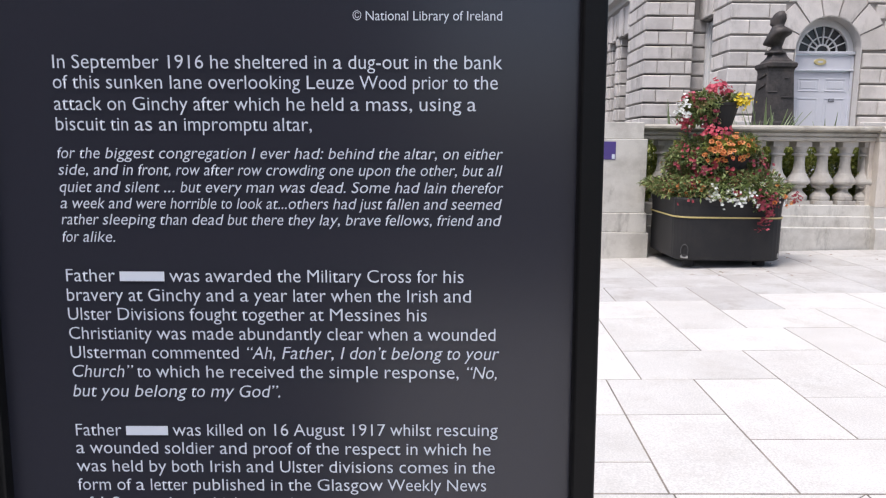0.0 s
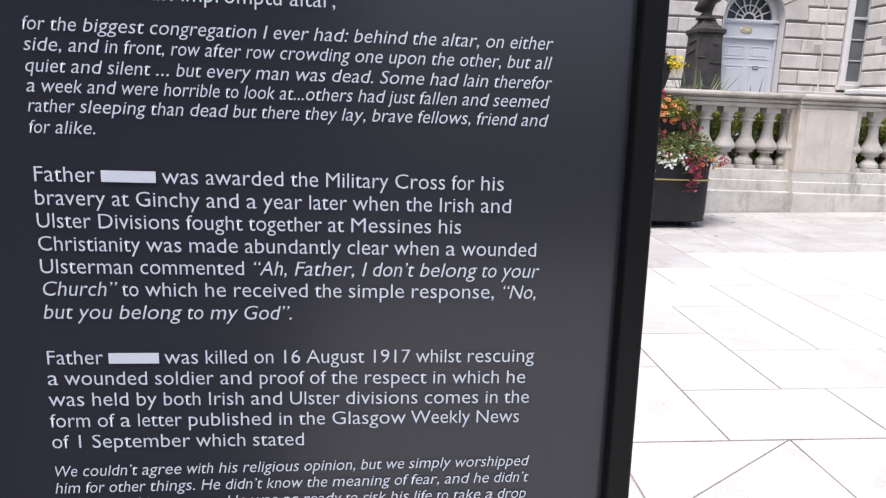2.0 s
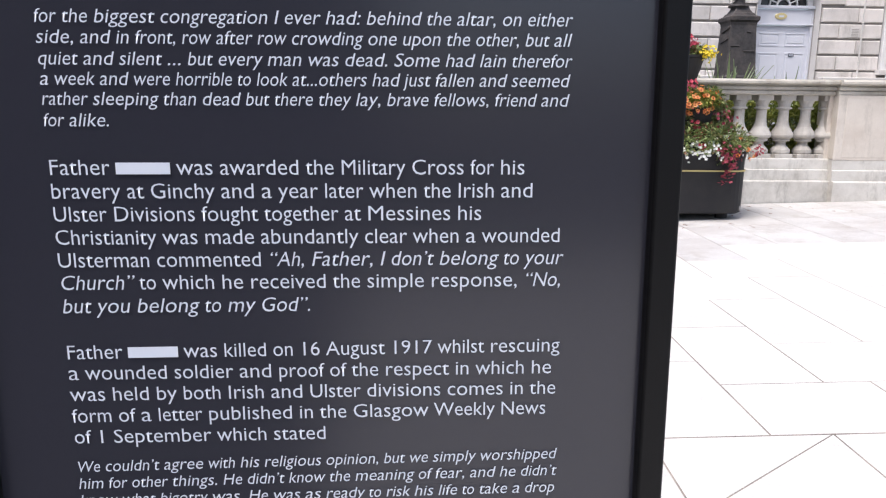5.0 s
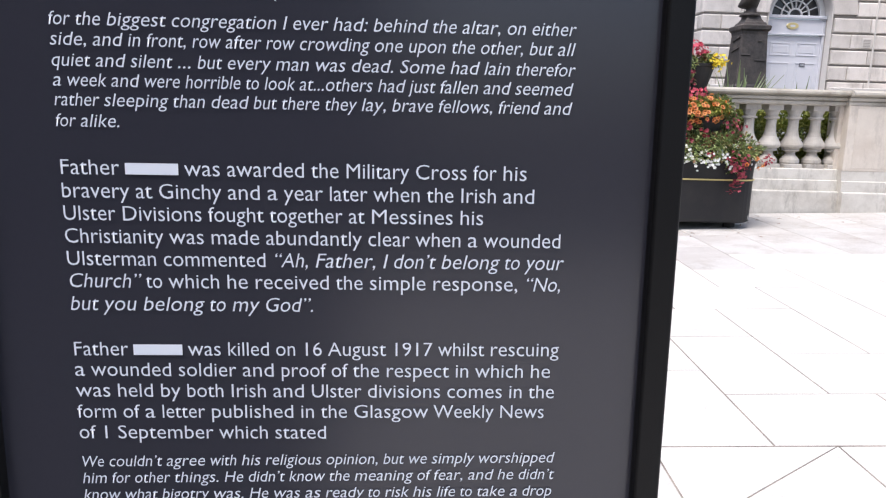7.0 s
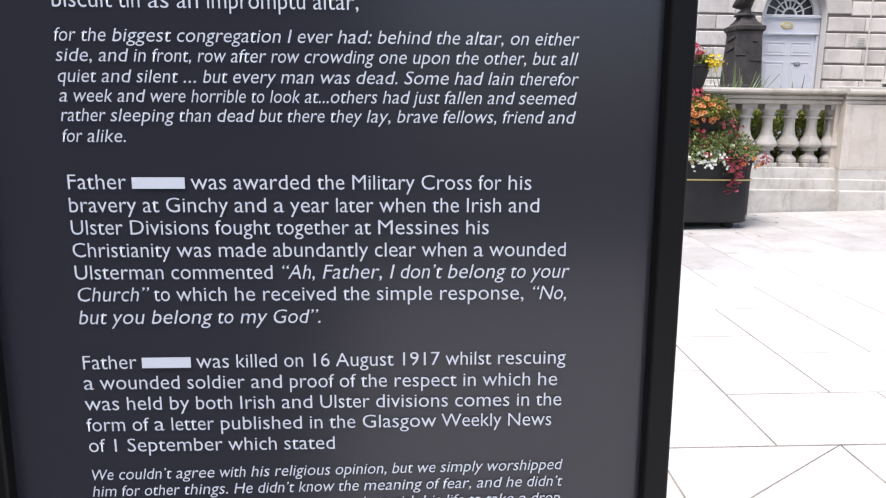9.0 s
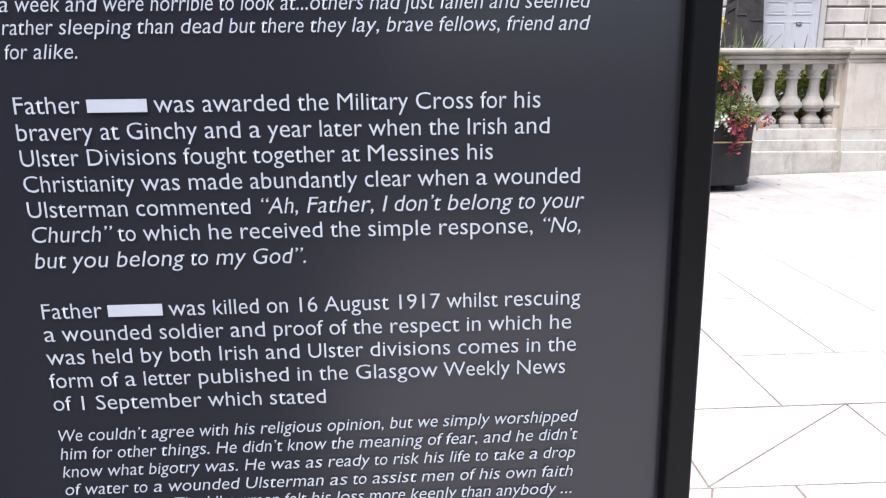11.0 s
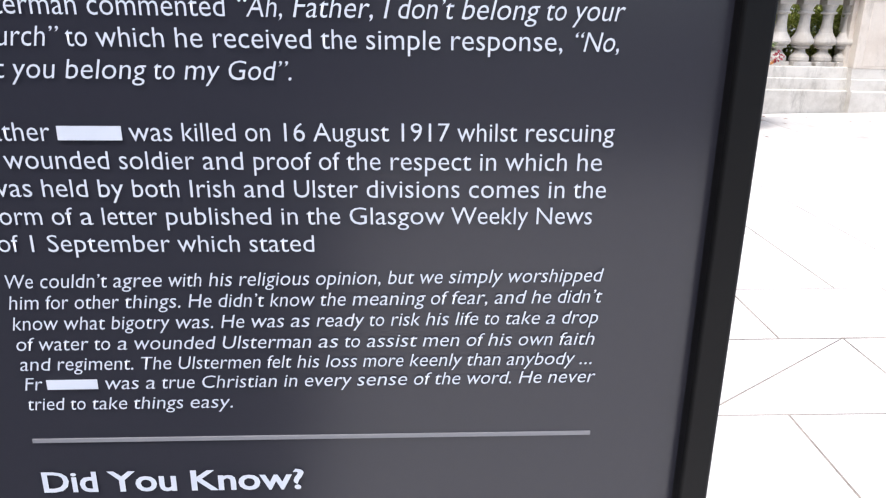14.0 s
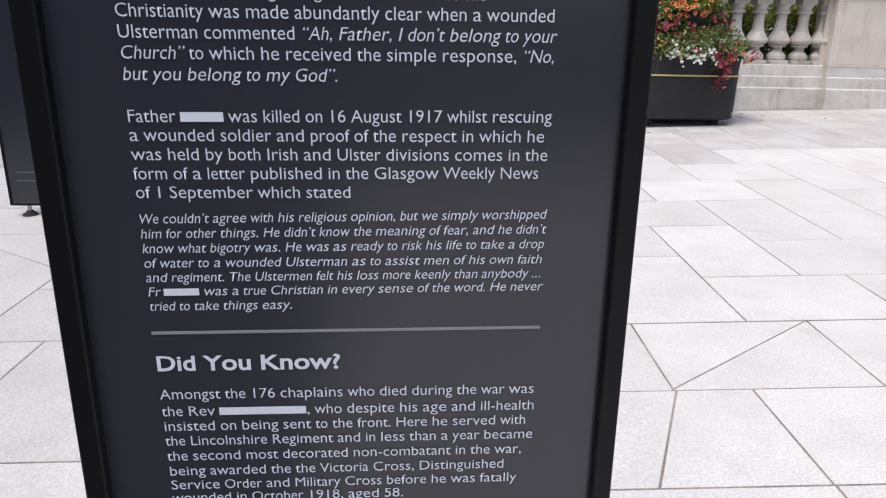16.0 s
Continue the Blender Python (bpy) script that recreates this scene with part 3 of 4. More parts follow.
part("plinth", extrude_profile(plinth_outline(8.46), 2.45, 5.365), LIMESTONE, balustrade, "white-grey limestone plinth")
part("plinth", extrude_profile(plinth_outline(8.37), 5.365, 10.5), LIMESTONE, balustrade, "white-grey limestone plinth with dark stains")
part("coping", extrude_profile(coping_outline(8.46), 2.42, 5.36), COPING, balustrade, "moulded grimy limestone coping")
part("coping", extrude_profile(coping_outline(8.40), 5.36, 10.5), COPING, balustrade, "moulded grimy limestone coping")
pier = part("pier", box(5.365, 6.14, 8.44, 8.86, 0.70, 1.505, 0.006), LIMESTONE_WARM, balustrade, "plain limestone pier")
part("pier_panel", box(5.47, 6.03, 8.437, 8.45, 0.735, 1.47, 0.003), LIMESTONE_WARM, pier)
pil = [(0.110, 0.715), (0.110, 0.76), (0.120, 0.785), (0.117, 0.82), (0.094, 0.848), (0.072, 0.868), (0.062, 0.885), (0.058, 0.905), (0.062, 0.918), (0.100, 0.928), (0.106, 0.942), (0.098, 0.954), (0.120, 0.966), (0.138, 0.984), (0.142, 1.005), (0.132, 1.03), (0.108, 1.07), (0.084, 1.11), (0.071, 1.16), (0.065, 1.21), (0.062, 1.26),
       (0.063, 1.31), (0.065, 1.322), (0.092, 1.328), (0.096, 1.340), (0.090, 1.351), (0.072, 1.357), (0.074, 1.38), (0.082, 1.405), (0.094, 1.425), (0.096, 1.438)]


def baluster():
    bm = lathe(pil, 18)
    box(-0.098, 0.098, -0.098, 0.098, 1.434, 1.503, 0.005, bm=bm)
    box(-0.116, 0.116, -0.116, 0.116, 0.712, 0.765, 0.005, bm=bm)
    return bm


bal_mesh = mesh_of(baluster(), "baluster", BALUSTER)
row_west = [5.085 - 0.2875 * k for k in range(9)] + [5.36]
row_east = [6.215] + [6.51 + 0.29 * k for k in range(13)]
for k, x in enumerate(row_west + row_east):
    part("baluster", bal_mesh, None, balustrade, "", pose(x, BY - (0.06 if x > 5.4 else 0), 0, 0, 0, 90 * (k % 4)))
part("pilaster", box(5.31, 5.37, 8.56, 8.80, 0.71, 1.505, 0.005), LIMESTONE_WARM, balustrade)
part("pilaster", box(6.13, 6.24, 8.50, 8.80, 0.71, 1.505, 0.005), LIMESTONE_WARM, balustrade)

pedestal = base("gate_pedestal", pose(0, 0, 0), "large stepped pale limestone end pedestal of the balustrade", "pedestal")
part("base_course", box(1.30, 2.50, 8.13, 8.95, -0.05, 0.385, 0.008), LIMESTONE, pedestal)
part("second_course", box(1.33, 2.475, 8.15, 8.93, 0.385, 0.62, 0.008), LIMESTONE, pedestal)
part("shaft", box(1.36, 2.45, 8.165, 8.92, 0.62, 1.50, 0.008), LIMESTONE, pedestal)
part("cap", box(1.40, 2.405, 8.18, 8.90, 1.50, 1.70, 0.008), LIMESTONE, pedestal)
sign = base("wall_sign", pose(1.965, 8.162, 1.36), "small purple sign plate on the pedestal", "sign")
part("plate", box(-0.13, 0.105, -0.006, 0.003, -0.105, 0.108, 0.002), PURPLE, sign)
part("mark", box(0.06, 0.095, -0.0085, -0.005, -0.095, -0.04), PRINT, sign, "white printed mark")

# ---- planting behind the balustrade ----
bed = tagged(part("planting_bed", box(2.6, 10.4, 8.92, 10.6, 0.0, 0.55, 0.02), SOIL), "raised dark soil bed behind the balustrade", "flower bed", kind="structure")


def shrub(x, y, r, h, mat, label, n=1500, name="shrub"):
    s = base(name, pose(x, y, 0.55), label, "shrub", "shrubs behind the balustrade")
    stem = lathe([(0.02, 0), (0.012, h * 0.5)], 7)
    part("stem", stem, SOIL, s)
    bm = bmesh.new()
    for _ in range(n):
        a, e, q = rng.uniform(0, 2 * math.pi), rng.uniform(-0.9, 1.0), rng.random() ** 0.4
        out = Vector((math.cos(a) * math.sqrt(1 - e * e), math.sin(a) * math.sqrt(1 - e * e), e))
        p = Vector((out.x * r * q, out.y * r * q, h * 0.5 + out.z * h * 0.5 * q))
        p *= 1 + 0.25 * noise.noise(p * 4)
        leaf(bm, p, rand_dir(out, 0.8), Vector((0, 0, 1)), rng.uniform(0.05, 0.11), rng.uniform(0.025, 0.045))
    tagged(part("foliage", bm, mat, s), kind="stuff")


def strap_plant(x, y, h, n, label):
    s = base("strap_leaf_plant", pose(x, y, 0.55), label, "plant", "strap-leaved plants behind the balustrade")
    for _ in range(n):
        bm = bmesh.new()
        a, lean, hh, w = rng.uniform(0, 2 * math.pi), rng.uniform(0.10, 0.55), h * rng.uniform(0.6, 1.0), rng.uniform(0.026, 0.046) * (1.25 if h > 1.2 else 1.0)
        side = Vector((-math.sin(a), math.cos(a), 0))
        prev = None
        for k in range(7):
            t = k / 6
            c = Vector((math.cos(a), math.sin(a), 0)) * (0.05 + lean * h * 0.7 * t * t) + Vector((0, 0, hh * (t - 0.18 * lean * t * t * 2)))
            ww = w * (1 - t ** 2.2) + 0.001
            row = (bm.verts.new(c + side * ww), bm.verts.new(c + Vector((math.cos(a), math.sin(a), 0)) * -0.008), bm.verts.new(c - side * ww))
            if prev:
                bm.faces.new((prev[0], prev[1], row[1], row[0]))
                bm.faces.new((prev[1], prev[2], row[2], row[1]))
            prev = row
        part("leaf", bm, STRAP, s)


for k in range(17):
    x = 2.75 + 0.42 * k
    shrub(x, 9.04 + 0.10 * (k % 3), 0.30, 0.98 + 0.06 * (k % 2), LEAF_LIME, "yellow-green leafy shrub behind the stone balusters")
for k in range(14):
    x = 2.9 + 0.5 * k
    shrub(x, 9.95, 0.36, 1.0, LEAF_DARK, "dark green shrub at the back of the bed", 1500)
for x, y, h, n in ((3.98, 9.15, 1.0, 11), (4.22, 9.12, 1.05, 12), (4.28, 9.7, 1.62, 20), (4.52, 9.75, 1.70, 26), (4.74, 9.8, 1.58, 14), (4.36, 9.9, 1.55, 16), (5.45, 9.9, 1.5, 5), (3.3, 9.8, 1.65, 6), (6.15, 9.9, 1.35, 4), (5.3, 9.2, 0.95, 8)):
    strap_plant(x, y, h, n, "pale green strap-leaved plant showing above the coping" if h > 1.2 else "green strap-leaved plant between the balusters")

# ---- bust on its pedestal ----
bx, by = 5.22, 11.2
bust_pedestal = base("bust_pedestal", pose(bx + 0.03, by, 0.0), "dark tapered stone pedestal under the bust", "pedestal")


def octo(h, c):
    return [(h, -h + c), (h, h - c), (h - c, h), (-h + c, h), (-h, h - c), (-h, -h + c), (-h + c, -h), (h - c, -h)]


part("shaft", loft([[(x, y, z) for x, y in octo(h, h * 0.07)] for z, h in ((0.2, 0.37), (0.9, 0.35), (1.0, 0.30), (1.82, 0.252), (1.85, 0.240), (2.61, 0.204), (2.66, 0.212))]), BRONZE, bust_pedestal)
part("cap", loft([[(x, y, z) for x, y in octo(h, h * 0.05)] for z, h in ((2.655, 0.212), (2.685, 0.236), (2.735, 0.240), (2.745, 0.232), (2.765, 0.185), (2.80, 0.165), (2.805, 0.150), (2.86, 0.115), (2.90, 0.105))]), BRONZE, bust_pedestal)
part("ledge", box(0.01, 0.19, -0.236, -0.18, 2.205, 2.225, 0.004), BRONZE, bust_pedestal)
part("ledge", box(0.05, 0.12, -0.226, -0.18, 2.50, 2.515, 0.004), BRONZE, bust_pedestal)
part("cast_relief", box(-0.20, -0.05, -0.234, -0.18, 2.28, 2.31, 0.01), BRONZE, bust_pedestal)
for zz, h in ((2.56, 0.216), (2.40, 0.223)):
    part("side_relief", loft([[(-h - 0.012, -0.16, zz), (-h - 0.012, 0.10, zz - 0.05), (-h + 0.05, 0.10, zz - 0.05), (-h + 0.05, -0.16, zz)], [(-h - 0.010, -0.16, zz + 0.03), (-h - 0.010, 0.10, zz - 0.02), (-h + 0.05, 0.10, zz - 0.02), (-h + 0.05, -0.16, zz + 0.03)]]), BRONZE, bust_pedestal)


def bust_mesh():
    """A plain weathered head-and-shoulders shape."""
    # left edge, right edge, half depth and height of each ring, in side view
    outline = ((-0.135, 0.165, 0.15, 0.0), (-0.13, 0.16, 0.15, 0.03), (-0.10, 0.135, 0.125, 0.035), (-0.055, 0.115, 0.085, 0.07), (-0.045, 0.112, 0.080, 0.115),
               (-0.160, 0.118, 0.11, 0.142), (-0.172, 0.122, 0.14, 0.160), (-0.135, 0.150, 0.20, 0.250), (-0.120, 0.205, 0.23, 0.285), (-0.106, 0.240, 0.24, 0.310), (-0.092, 0.230, 0.235, 0.345), (-0.076, 0.185, 0.18, 0.382), (-0.062, 0.145, 0.12, 0.405),
               (-0.058, 0.125, 0.090, 0.420), (-0.080, 0.122, 0.084, 0.435), (-0.092, 0.122, 0.086, 0.455), (-0.076, 0.142, 0.102, 0.52), (-0.062, 0.146, 0.106, 0.56), (-0.048, 0.143, 0.102, 0.597), (0.015, 0.105, 0.062, 0.647), (0.045, 0.075, 0.02, 0.655))
    rings = []
    for x0, x1, ry, z in outline:
        cx, rx = (x0 + x1) / 2, (x1 - x0) / 2
        ring = []
        for k in range(24):
            a = 2 * math.pi * k / 24
            x = cx + rx * math.cos(a)
            ring.append((x, ry * math.sin(a), z))
        rings.append(ring)
    bm = loft(rings)
    bmesh.ops.subdivide_edges(bm, edges=bm.edges[:], cuts=1, use_grid_fill=True)
    for v in bm.verts:
        if v.co.x < -0.035 and abs(v.co.y) < 0.03 and 0.50 < v.co.z < 0.56:
            v.co.x -= 0.014
        v.co += v.co.normalized() * 0.010 * noise.noise(v.co * 13) + Vector((0.007, 0, 0.004)) * noise.noise(v.co * 34)
    return bm


bust = part("bust", bust_mesh(), BRONZE, None, "", pose(bx - 0.015, by, 2.895, 0, 0, -24), smooth=True)
tagged(bust, "dark weathered bronze head-and-shoulders bust on a pedestal", "statue")

# ---- the rusticated house front ----
FY = 13.0
PITCH, Z0 = 0.285, 2.045
CXD, SPRING, RAD = 6.985, 3.22, 0.605


def stone_wall(name, label, points, y0, y1, axis="y"):
    """A thick backing wall: its outline in x and z run from y0 to y1, or turned to run along y."""
    if axis == "y":
        bm = loft([[(a, y, z) for a, z in points] for y in (y0, y1)])
    else:
        bm = loft([[(x, a, z) for a, z in points] for x in (y0, y1)])
    return tagged(part(name, bm, ASHLAR_BACK), label, "wall", kind="structure")


arch = [(CXD + RAD * math.cos(radians(a)), SPRING + RAD * math.sin(radians(a))) for a in range(0, 181, 10)]
wall_door = stone_wall("wall_north", "rusticated pale grey stone house front with an arched doorway",
                       [(CXD + RAD, 0), (8.80, 0), (8.80, 2.0), (8.80, 13), (5.20, 13), (5.20, 0), (CXD - RAD, 0)] + arch[::-1], FY + 0.045, FY + 0.45)
wall_over = stone_wall("wall_north_east", "stone house front above and beside the sash window", [(8.80, 4.6), (11.5, 4.6), (11.5, 13), (8.80, 13)], FY + 0.045, FY + 0.45)
wall_sill = stone_wall("wall_north_sill", "stone house front below the sash window", [(8.80, 0), (11.5, 0), (11.5, 1.98), (8.80, 1.98)], FY + 0.045, FY + 0.45)
wall_return = stone_wall("wall_return", "stone return wall of the door block", [(13.05, 0), (13.90, 0), (13.90, 3.98), (14.70, 3.98), (14.70, 7.5), (13.05, 7.5)], 5.22, 5.55, "x")
wall_mid = stone_wall("wall_west", "set-back stone house front", [(4.05, 0), (4.98, 0), (4.98, 7.5), (4.05, 7.5)], 14.44, 14.9)
wall_recess = stone_wall("wall_recess", "stone jamb at the back of the recess beside the door block", [(4.98, 0), (5.60, 0), (5.60, 7.5), (4.98, 7.5)], 14.70, 14.9)
wall_mid_return = stone_wall("wall_west_return", "stone side front with deep openings and a flat stone lintel",
                             [(14.44, 0), (15.76, 0), (15.76, 3.91), (16.64, 3.91), (16.64, 0), (16.92, 0), (16.92, 3.91), (17.50, 3.91), (17.50, 0), (17.80, 0), (17.80, 3.91), (18.5, 3.91), (18.5, 0), (20, 0), (20, 7.5), (14.44, 7.5)], 4.05, 4.5, "x")
wall_far = stone_wall("wall_far_west", "furthest set-back stone house front", [(-6, 0), (4.06, 0), (4.06, 7.5), (-6, 7.5)], 20.0, 20.4)
wall_inner = stone_wall("wall_inner", "dark inner wall behind the deep openings", [(14.95, 0), (20, 0), (20, 7.5), (14.95, 7.5)], 4.95, 5.1, "x")
# unseen upper part, here and above the door, raised to 13 to block sky light
wall_east = stone_wall("wall_east_return", "stone return wall of the projecting east block", [(9.2, 0), (12.85, 0), (12.85, 13), (9.2, 13)], 9.14, 9.5, "x")

block_cache = {}


def block(parent, along, centre, z, length, height, depth, axis, name="stone_block"):
    """One proud ashlar block with chamfered edges."""
    key = (round(length, 2), round(height, 3), depth)
    if key not in block_cache:
        w, h = key[0], key[1]
        bm = bmesh.new()
        c = 0.016
        back = [bm.verts.new(p) for p in ((-w / 2, depth, -h / 2), (w / 2, depth, -h / 2), (w / 2, depth, h / 2), (-w / 2, depth, h / 2))]
        mid = [bm.verts.new(p) for p in ((-w / 2, c, -h / 2), (w / 2, c, -h / 2), (w / 2, c, h / 2), (-w / 2, c, h / 2))]
        fr = [bm.verts.new(p) for p in ((-w / 2 + c * 0.6, 0, -h / 2 + c), (w / 2 - c * 0.6, 0, -h / 2 + c), (w / 2 - c * 0.6, 0, h / 2 - c), (-w / 2 + c * 0.6, 0, h / 2 - c))]
        for a, b in ((back, mid), (mid, fr)):
            for k in range(4):
                bm.faces.new((a[k], a[(k + 1) % 4], b[(k + 1) % 4], b[k]))
        bm.faces.new(fr)
        block_cache[key] = mesh_of(bm, name, ASHLAR)
    at = pose(centre, along, z) if axis == "y" else pose(along, centre, z, 0, 0, -90)
    return part(name, block_cache[key], None, parent, "", at)


def courses(parent, along, a0, a1, z_low, z_high, axis="y", length=0.72, shift=0.0, cut=None, depth=0.055):
    k0 = math.floor((z_low - Z0) / PITCH)
    k1 = math.ceil((z_high - Z0) / PITCH)
    for k in range(k0, k1):
        z = Z0 + PITCH * (k + 0.5)
        a = a0
        first = length * (0.5 if k % 2 else 1.0) + shift
        step = first
        while a < a1 - 0.02:
            b = min(a + step, a1)
            if a1 - b < 0.14:
                b = a1
            lo, hi = a, b
            if cut:
                spans = cut(lo, hi, z)
            else:
                spans = [(lo, hi)]
            for p, q in spans:
                if q - p > 0.06:
                    block(parent, along, (p + q) / 2, z, q - p - 0.012, PITCH - 0.034, depth, axis)
            a, step = b, length


def door_cut(lo, hi, z):
    d = z - SPRING
    half = RAD + 0.012 if d < 0.05 else (math.sqrt(max(0, 1.06 ** 2 - d * d)) if d < 1.06 else 0.0)
    if half == 0:
        return [(lo, hi)]
    l, r = CXD - half, CXD + half
    out = []
    if lo < l:
        out.append((lo, min(hi, l)))
    if hi > r:
        out.append((max(lo, r), hi))
    return out


courses(wall_door, FY, 5.17, 8.79, 1.45, 4.9, cut=door_cut, length=0.70)
courses(wall_return, 5.17, 13.03, 13.89, 1.45, 4.9, axis="x", length=0.46)
courses(wall_mid, 14.39, 4.0, 4.98, 1.45, 5.2, length=0.56)
courses(wall_recess, 14.65, 4.99, 5.55, 1.45, 3.95, length=0.9)
courses(wall_mid_return, 4.0, 14.42, 15.75, 1.45, 4.6, axis="x", length=0.46)
for y0, y1 in ((16.64, 16.92), (17.50, 17.80), (18.5, 19.9)):
    courses(wall_mid_return, 4.0, y0 + 0.005, y1 - 0.005, 1.45, 3.8, axis="x", length=0.46)
    courses(wall_mid_return, y0 - 0.045, 4.05, 4.48, 1.45, 3.8, length=0.6, depth=0.05)
for y0, y1 in ((15.78, 16.90), (16.93, 17.80), (17.82, 18.6)):
    for k in range(3):
        w = (y1 - y0) / 3
        block(wall_mid_return, 4.0 - (0.04 if k == 1 else 0), y0 + (k + 0.5) * w, 4.23, w - 0.03, 0.62, 0.1, "x", "lintel_stone")
for k in range(2):
    block(wall_return, 5.17, 14.12 + 0.38 * k, 4.34, 0.36, 0.68, 0.05, "x", "lintel_stone")
tagged(part("cornice", extrude_profile([(0.0, 0.0), (-0.10, 0.03), (-0.12, 0.12), (-0.26, 0.16), (-0.30, 0.30), (0.0, 0.36)], 0, 4.2), PLAIN_STONE, None, "", pose(4.05, 19.9, 4.56, 0, 0, -90)), "moulded stone cornice along the side front", "trim", kind="structure")
courses(wall_east, 9.09, 9.3, 12.80, 1.45, 4.9, axis="x", length=0.62, shift=0.1)

# wedge stones of the door's arch
for k in range(7):
    a0, a1 = radians(180 / 7 * k + 1.0), radians(180 / 7 * (k + 1) - 1.0)
    r0, r1 = RAD + 0.004, (1.05 if k != 3 else 1.13)
    ring = [(r0, a0), (r0, (a0 + a1) / 2), (r0, a1), (r1, a1), (r1, (a0 + a1) / 2), (r1, a0)]
    pts = [(CXD + r * math.cos(a), SPRING + r * math.sin(a)) for r, a in ring]
    bm = loft([[(x, y, z) for x, z in pts] for y in (FY - 0.004, FY + 0.05)])
    me = mesh_of(bm, "wedge_stone", ASHLAR)
    part("wedge_stone", me, None, wall_door)

band = tagged(part("string_course", box(7.66, 9.08, FY - 0.16, FY, 1.76, 1.925, 0.01), PLAIN_STONE), "plain stone base course of the house front", "trim", kind="structure")
tagged(part("string_course", box(4.9, 6.3, FY - 0.16, FY, 1.76, 1.925, 0.01), PLAIN_STONE), "plain stone base course of the house front", "trim", kind="structure")
post = base("area_wall", pose(8.86, 12.0, 0), "low pale stone wall end with a white coping", "wall")
part("wall_body", box(-0.36, 0.40, -0.2, 0.2, 0.2, 1.86, 0.01), PLAIN_STONE, post)
part("coping", box(-0.42, 0.46, -0.25, 0.25, 1.86, 1.955, 0.02), WHITE_PAINT, post, "white-painted coping")

def vent(parent_at, turn):
    g = base("wall_vent", parent_at @ pose(0, 0, 0, 0, 0, turn), "small square cast vent grille in the stone wall", "vent", "wall vents")
    part("vent_frame", box(-0.085, 0.085, -0.008, 0.004, -0.085, 0.085, 0.003), PLAIN_STONE, g)
    # raised strips whose darker colour stands in for the shade inside the slots
    for k in range(5):
        part("vent_slot", box(-0.065, 0.065, -0.011, -0.006, -0.065 + 0.028 * k, -0.053 + 0.028 * k), ASHLAR_BACK, g)


vent(pose(8.27, FY - 0.002, 2.74), 0)
vent(pose(9.088, 12.25, 2.86), -90)
conduit = base("conduit", pose(8.40, FY - 0.02, 0), "thin painted conduit running up the stone front", "pipe")
part("pipe", box(-0.014, 0.014, -0.004, 0.02, 1.86, 6.0, 0.004), PLAIN_STONE, conduit)
for zz in (2.2, 2.9, 3.6, 4.3):
    part("bracket", box(-0.024, 0.024, -0.007, 0.02, zz, zz + 0.025, 0.003), PLAIN_STONE, conduit)

# ---- door and fanlight ----
DY = FY + 0.27
door = base("door_1", pose(CXD + 0.03, DY, 0), "pale lavender-grey panelled front door with a fanlight", "door", kind="structure")
part("threshold", box(-0.66, 0.62, -0.9, 0.16, 0.1, 0.76, 0.01), PLAIN_STONE, door)
part("door_frame", box(-0.66, -0.531, -0.04, 0.1, 0.76, 3.16, 0.008), DOOR_PAINT, door)
part("door_frame", box(0.536, 0.60, -0.04, 0.1, 0.76, 3.16, 0.008), DOOR_PAINT, door)
part("transom", box(-0.531, 0.536, -0.03, 0.1, 2.90, 3.16, 0.006), DOOR_PAINT, door)
part("transom_cornice", box(-0.64, 0.61, -0.075, -0.02, 3.165, 3.225, 0.015, seg=2), DOOR_PAINT, door)
part("transom_moulding", box(-0.60, 0.60, -0.055, -0.02, 2.87, 2.90, 0.008), DOOR_PAINT, door)
leaf_ob = part("door_leaf", box(-0.53, 0.535, 0.005, 0.07, 0.765, 2.869, 0.003), DOOR_PAINT, door)
for x0, x1, z0, z1 in ((-0.42, -0.02, 2.50, 2.74), (0.085, 0.475, 2.50, 2.74), (-0.42, -0.02, 1.55, 2.38), (0.085, 0.475, 1.55, 2.38), (-0.42, -0.02, 0.95, 1.42), (0.085, 0.475, 0.95, 1.42)):
    fr = bmesh.new()
    w = 0.022
    box(x0, x1, -0.006, 0.008, z1 - w, z1, 0.004, bm=fr)
    box(x0, x1, -0.006, 0.008, z0, z0 + w, 0.004, bm=fr)
    box(x0, x0 + w, -0.006, 0.008, z0 + w, z1 - w, 0.004, bm=fr)
    box(x1 - w, x1, -0.006, 0.008, z0 + w, z1 - w, 0.004, bm=fr)
    part("panel_moulding", fr, DOOR_PAINT, leaf_ob)
    part("door_panel", box(x0 + 0.05, x1 - 0.05, -0.003, 0.008, z0 + 0.05, z1 - 0.05, 0.006), DOOR_PAINT, leaf_ob)
part("letter_plate", box(0.17, 0.28, -0.016, -0.008, 2.31, 2.37, 0.002), DARK_PRINT, leaf_ob, "small dark notice plate")
for zz in (2.325, 2.345):
    part("notice_line", box(0.18, 0.27, -0.019, -0.016, zz, zz + 0.008), PRINT, leaf_ob)
plaque = part("plaque", lathe([(0.115, 0.0), (0.115, 0.012), (0.105, 0.02)], 28, squash=0.52), BRASS, door, "oval yellow plaque", pose(-0.05, -0.03, 3.035, 90, 0, 0))
part("plaque_line", box(-0.095, -0.005, -0.054, -0.05, 3.018, 3.05), PRINT, door, "pale plaque lettering strip")
part("fanlight_glass", loft([[(0, y, 3.225)] + [(0.49 * math.cos(radians(a)), y, 3.225 + 0.49 * math.sin(radians(a))) for a in range(0, 181, 10)] for y in (0.04, 0.05)]), GLASS, door, "dark semicircular glass")


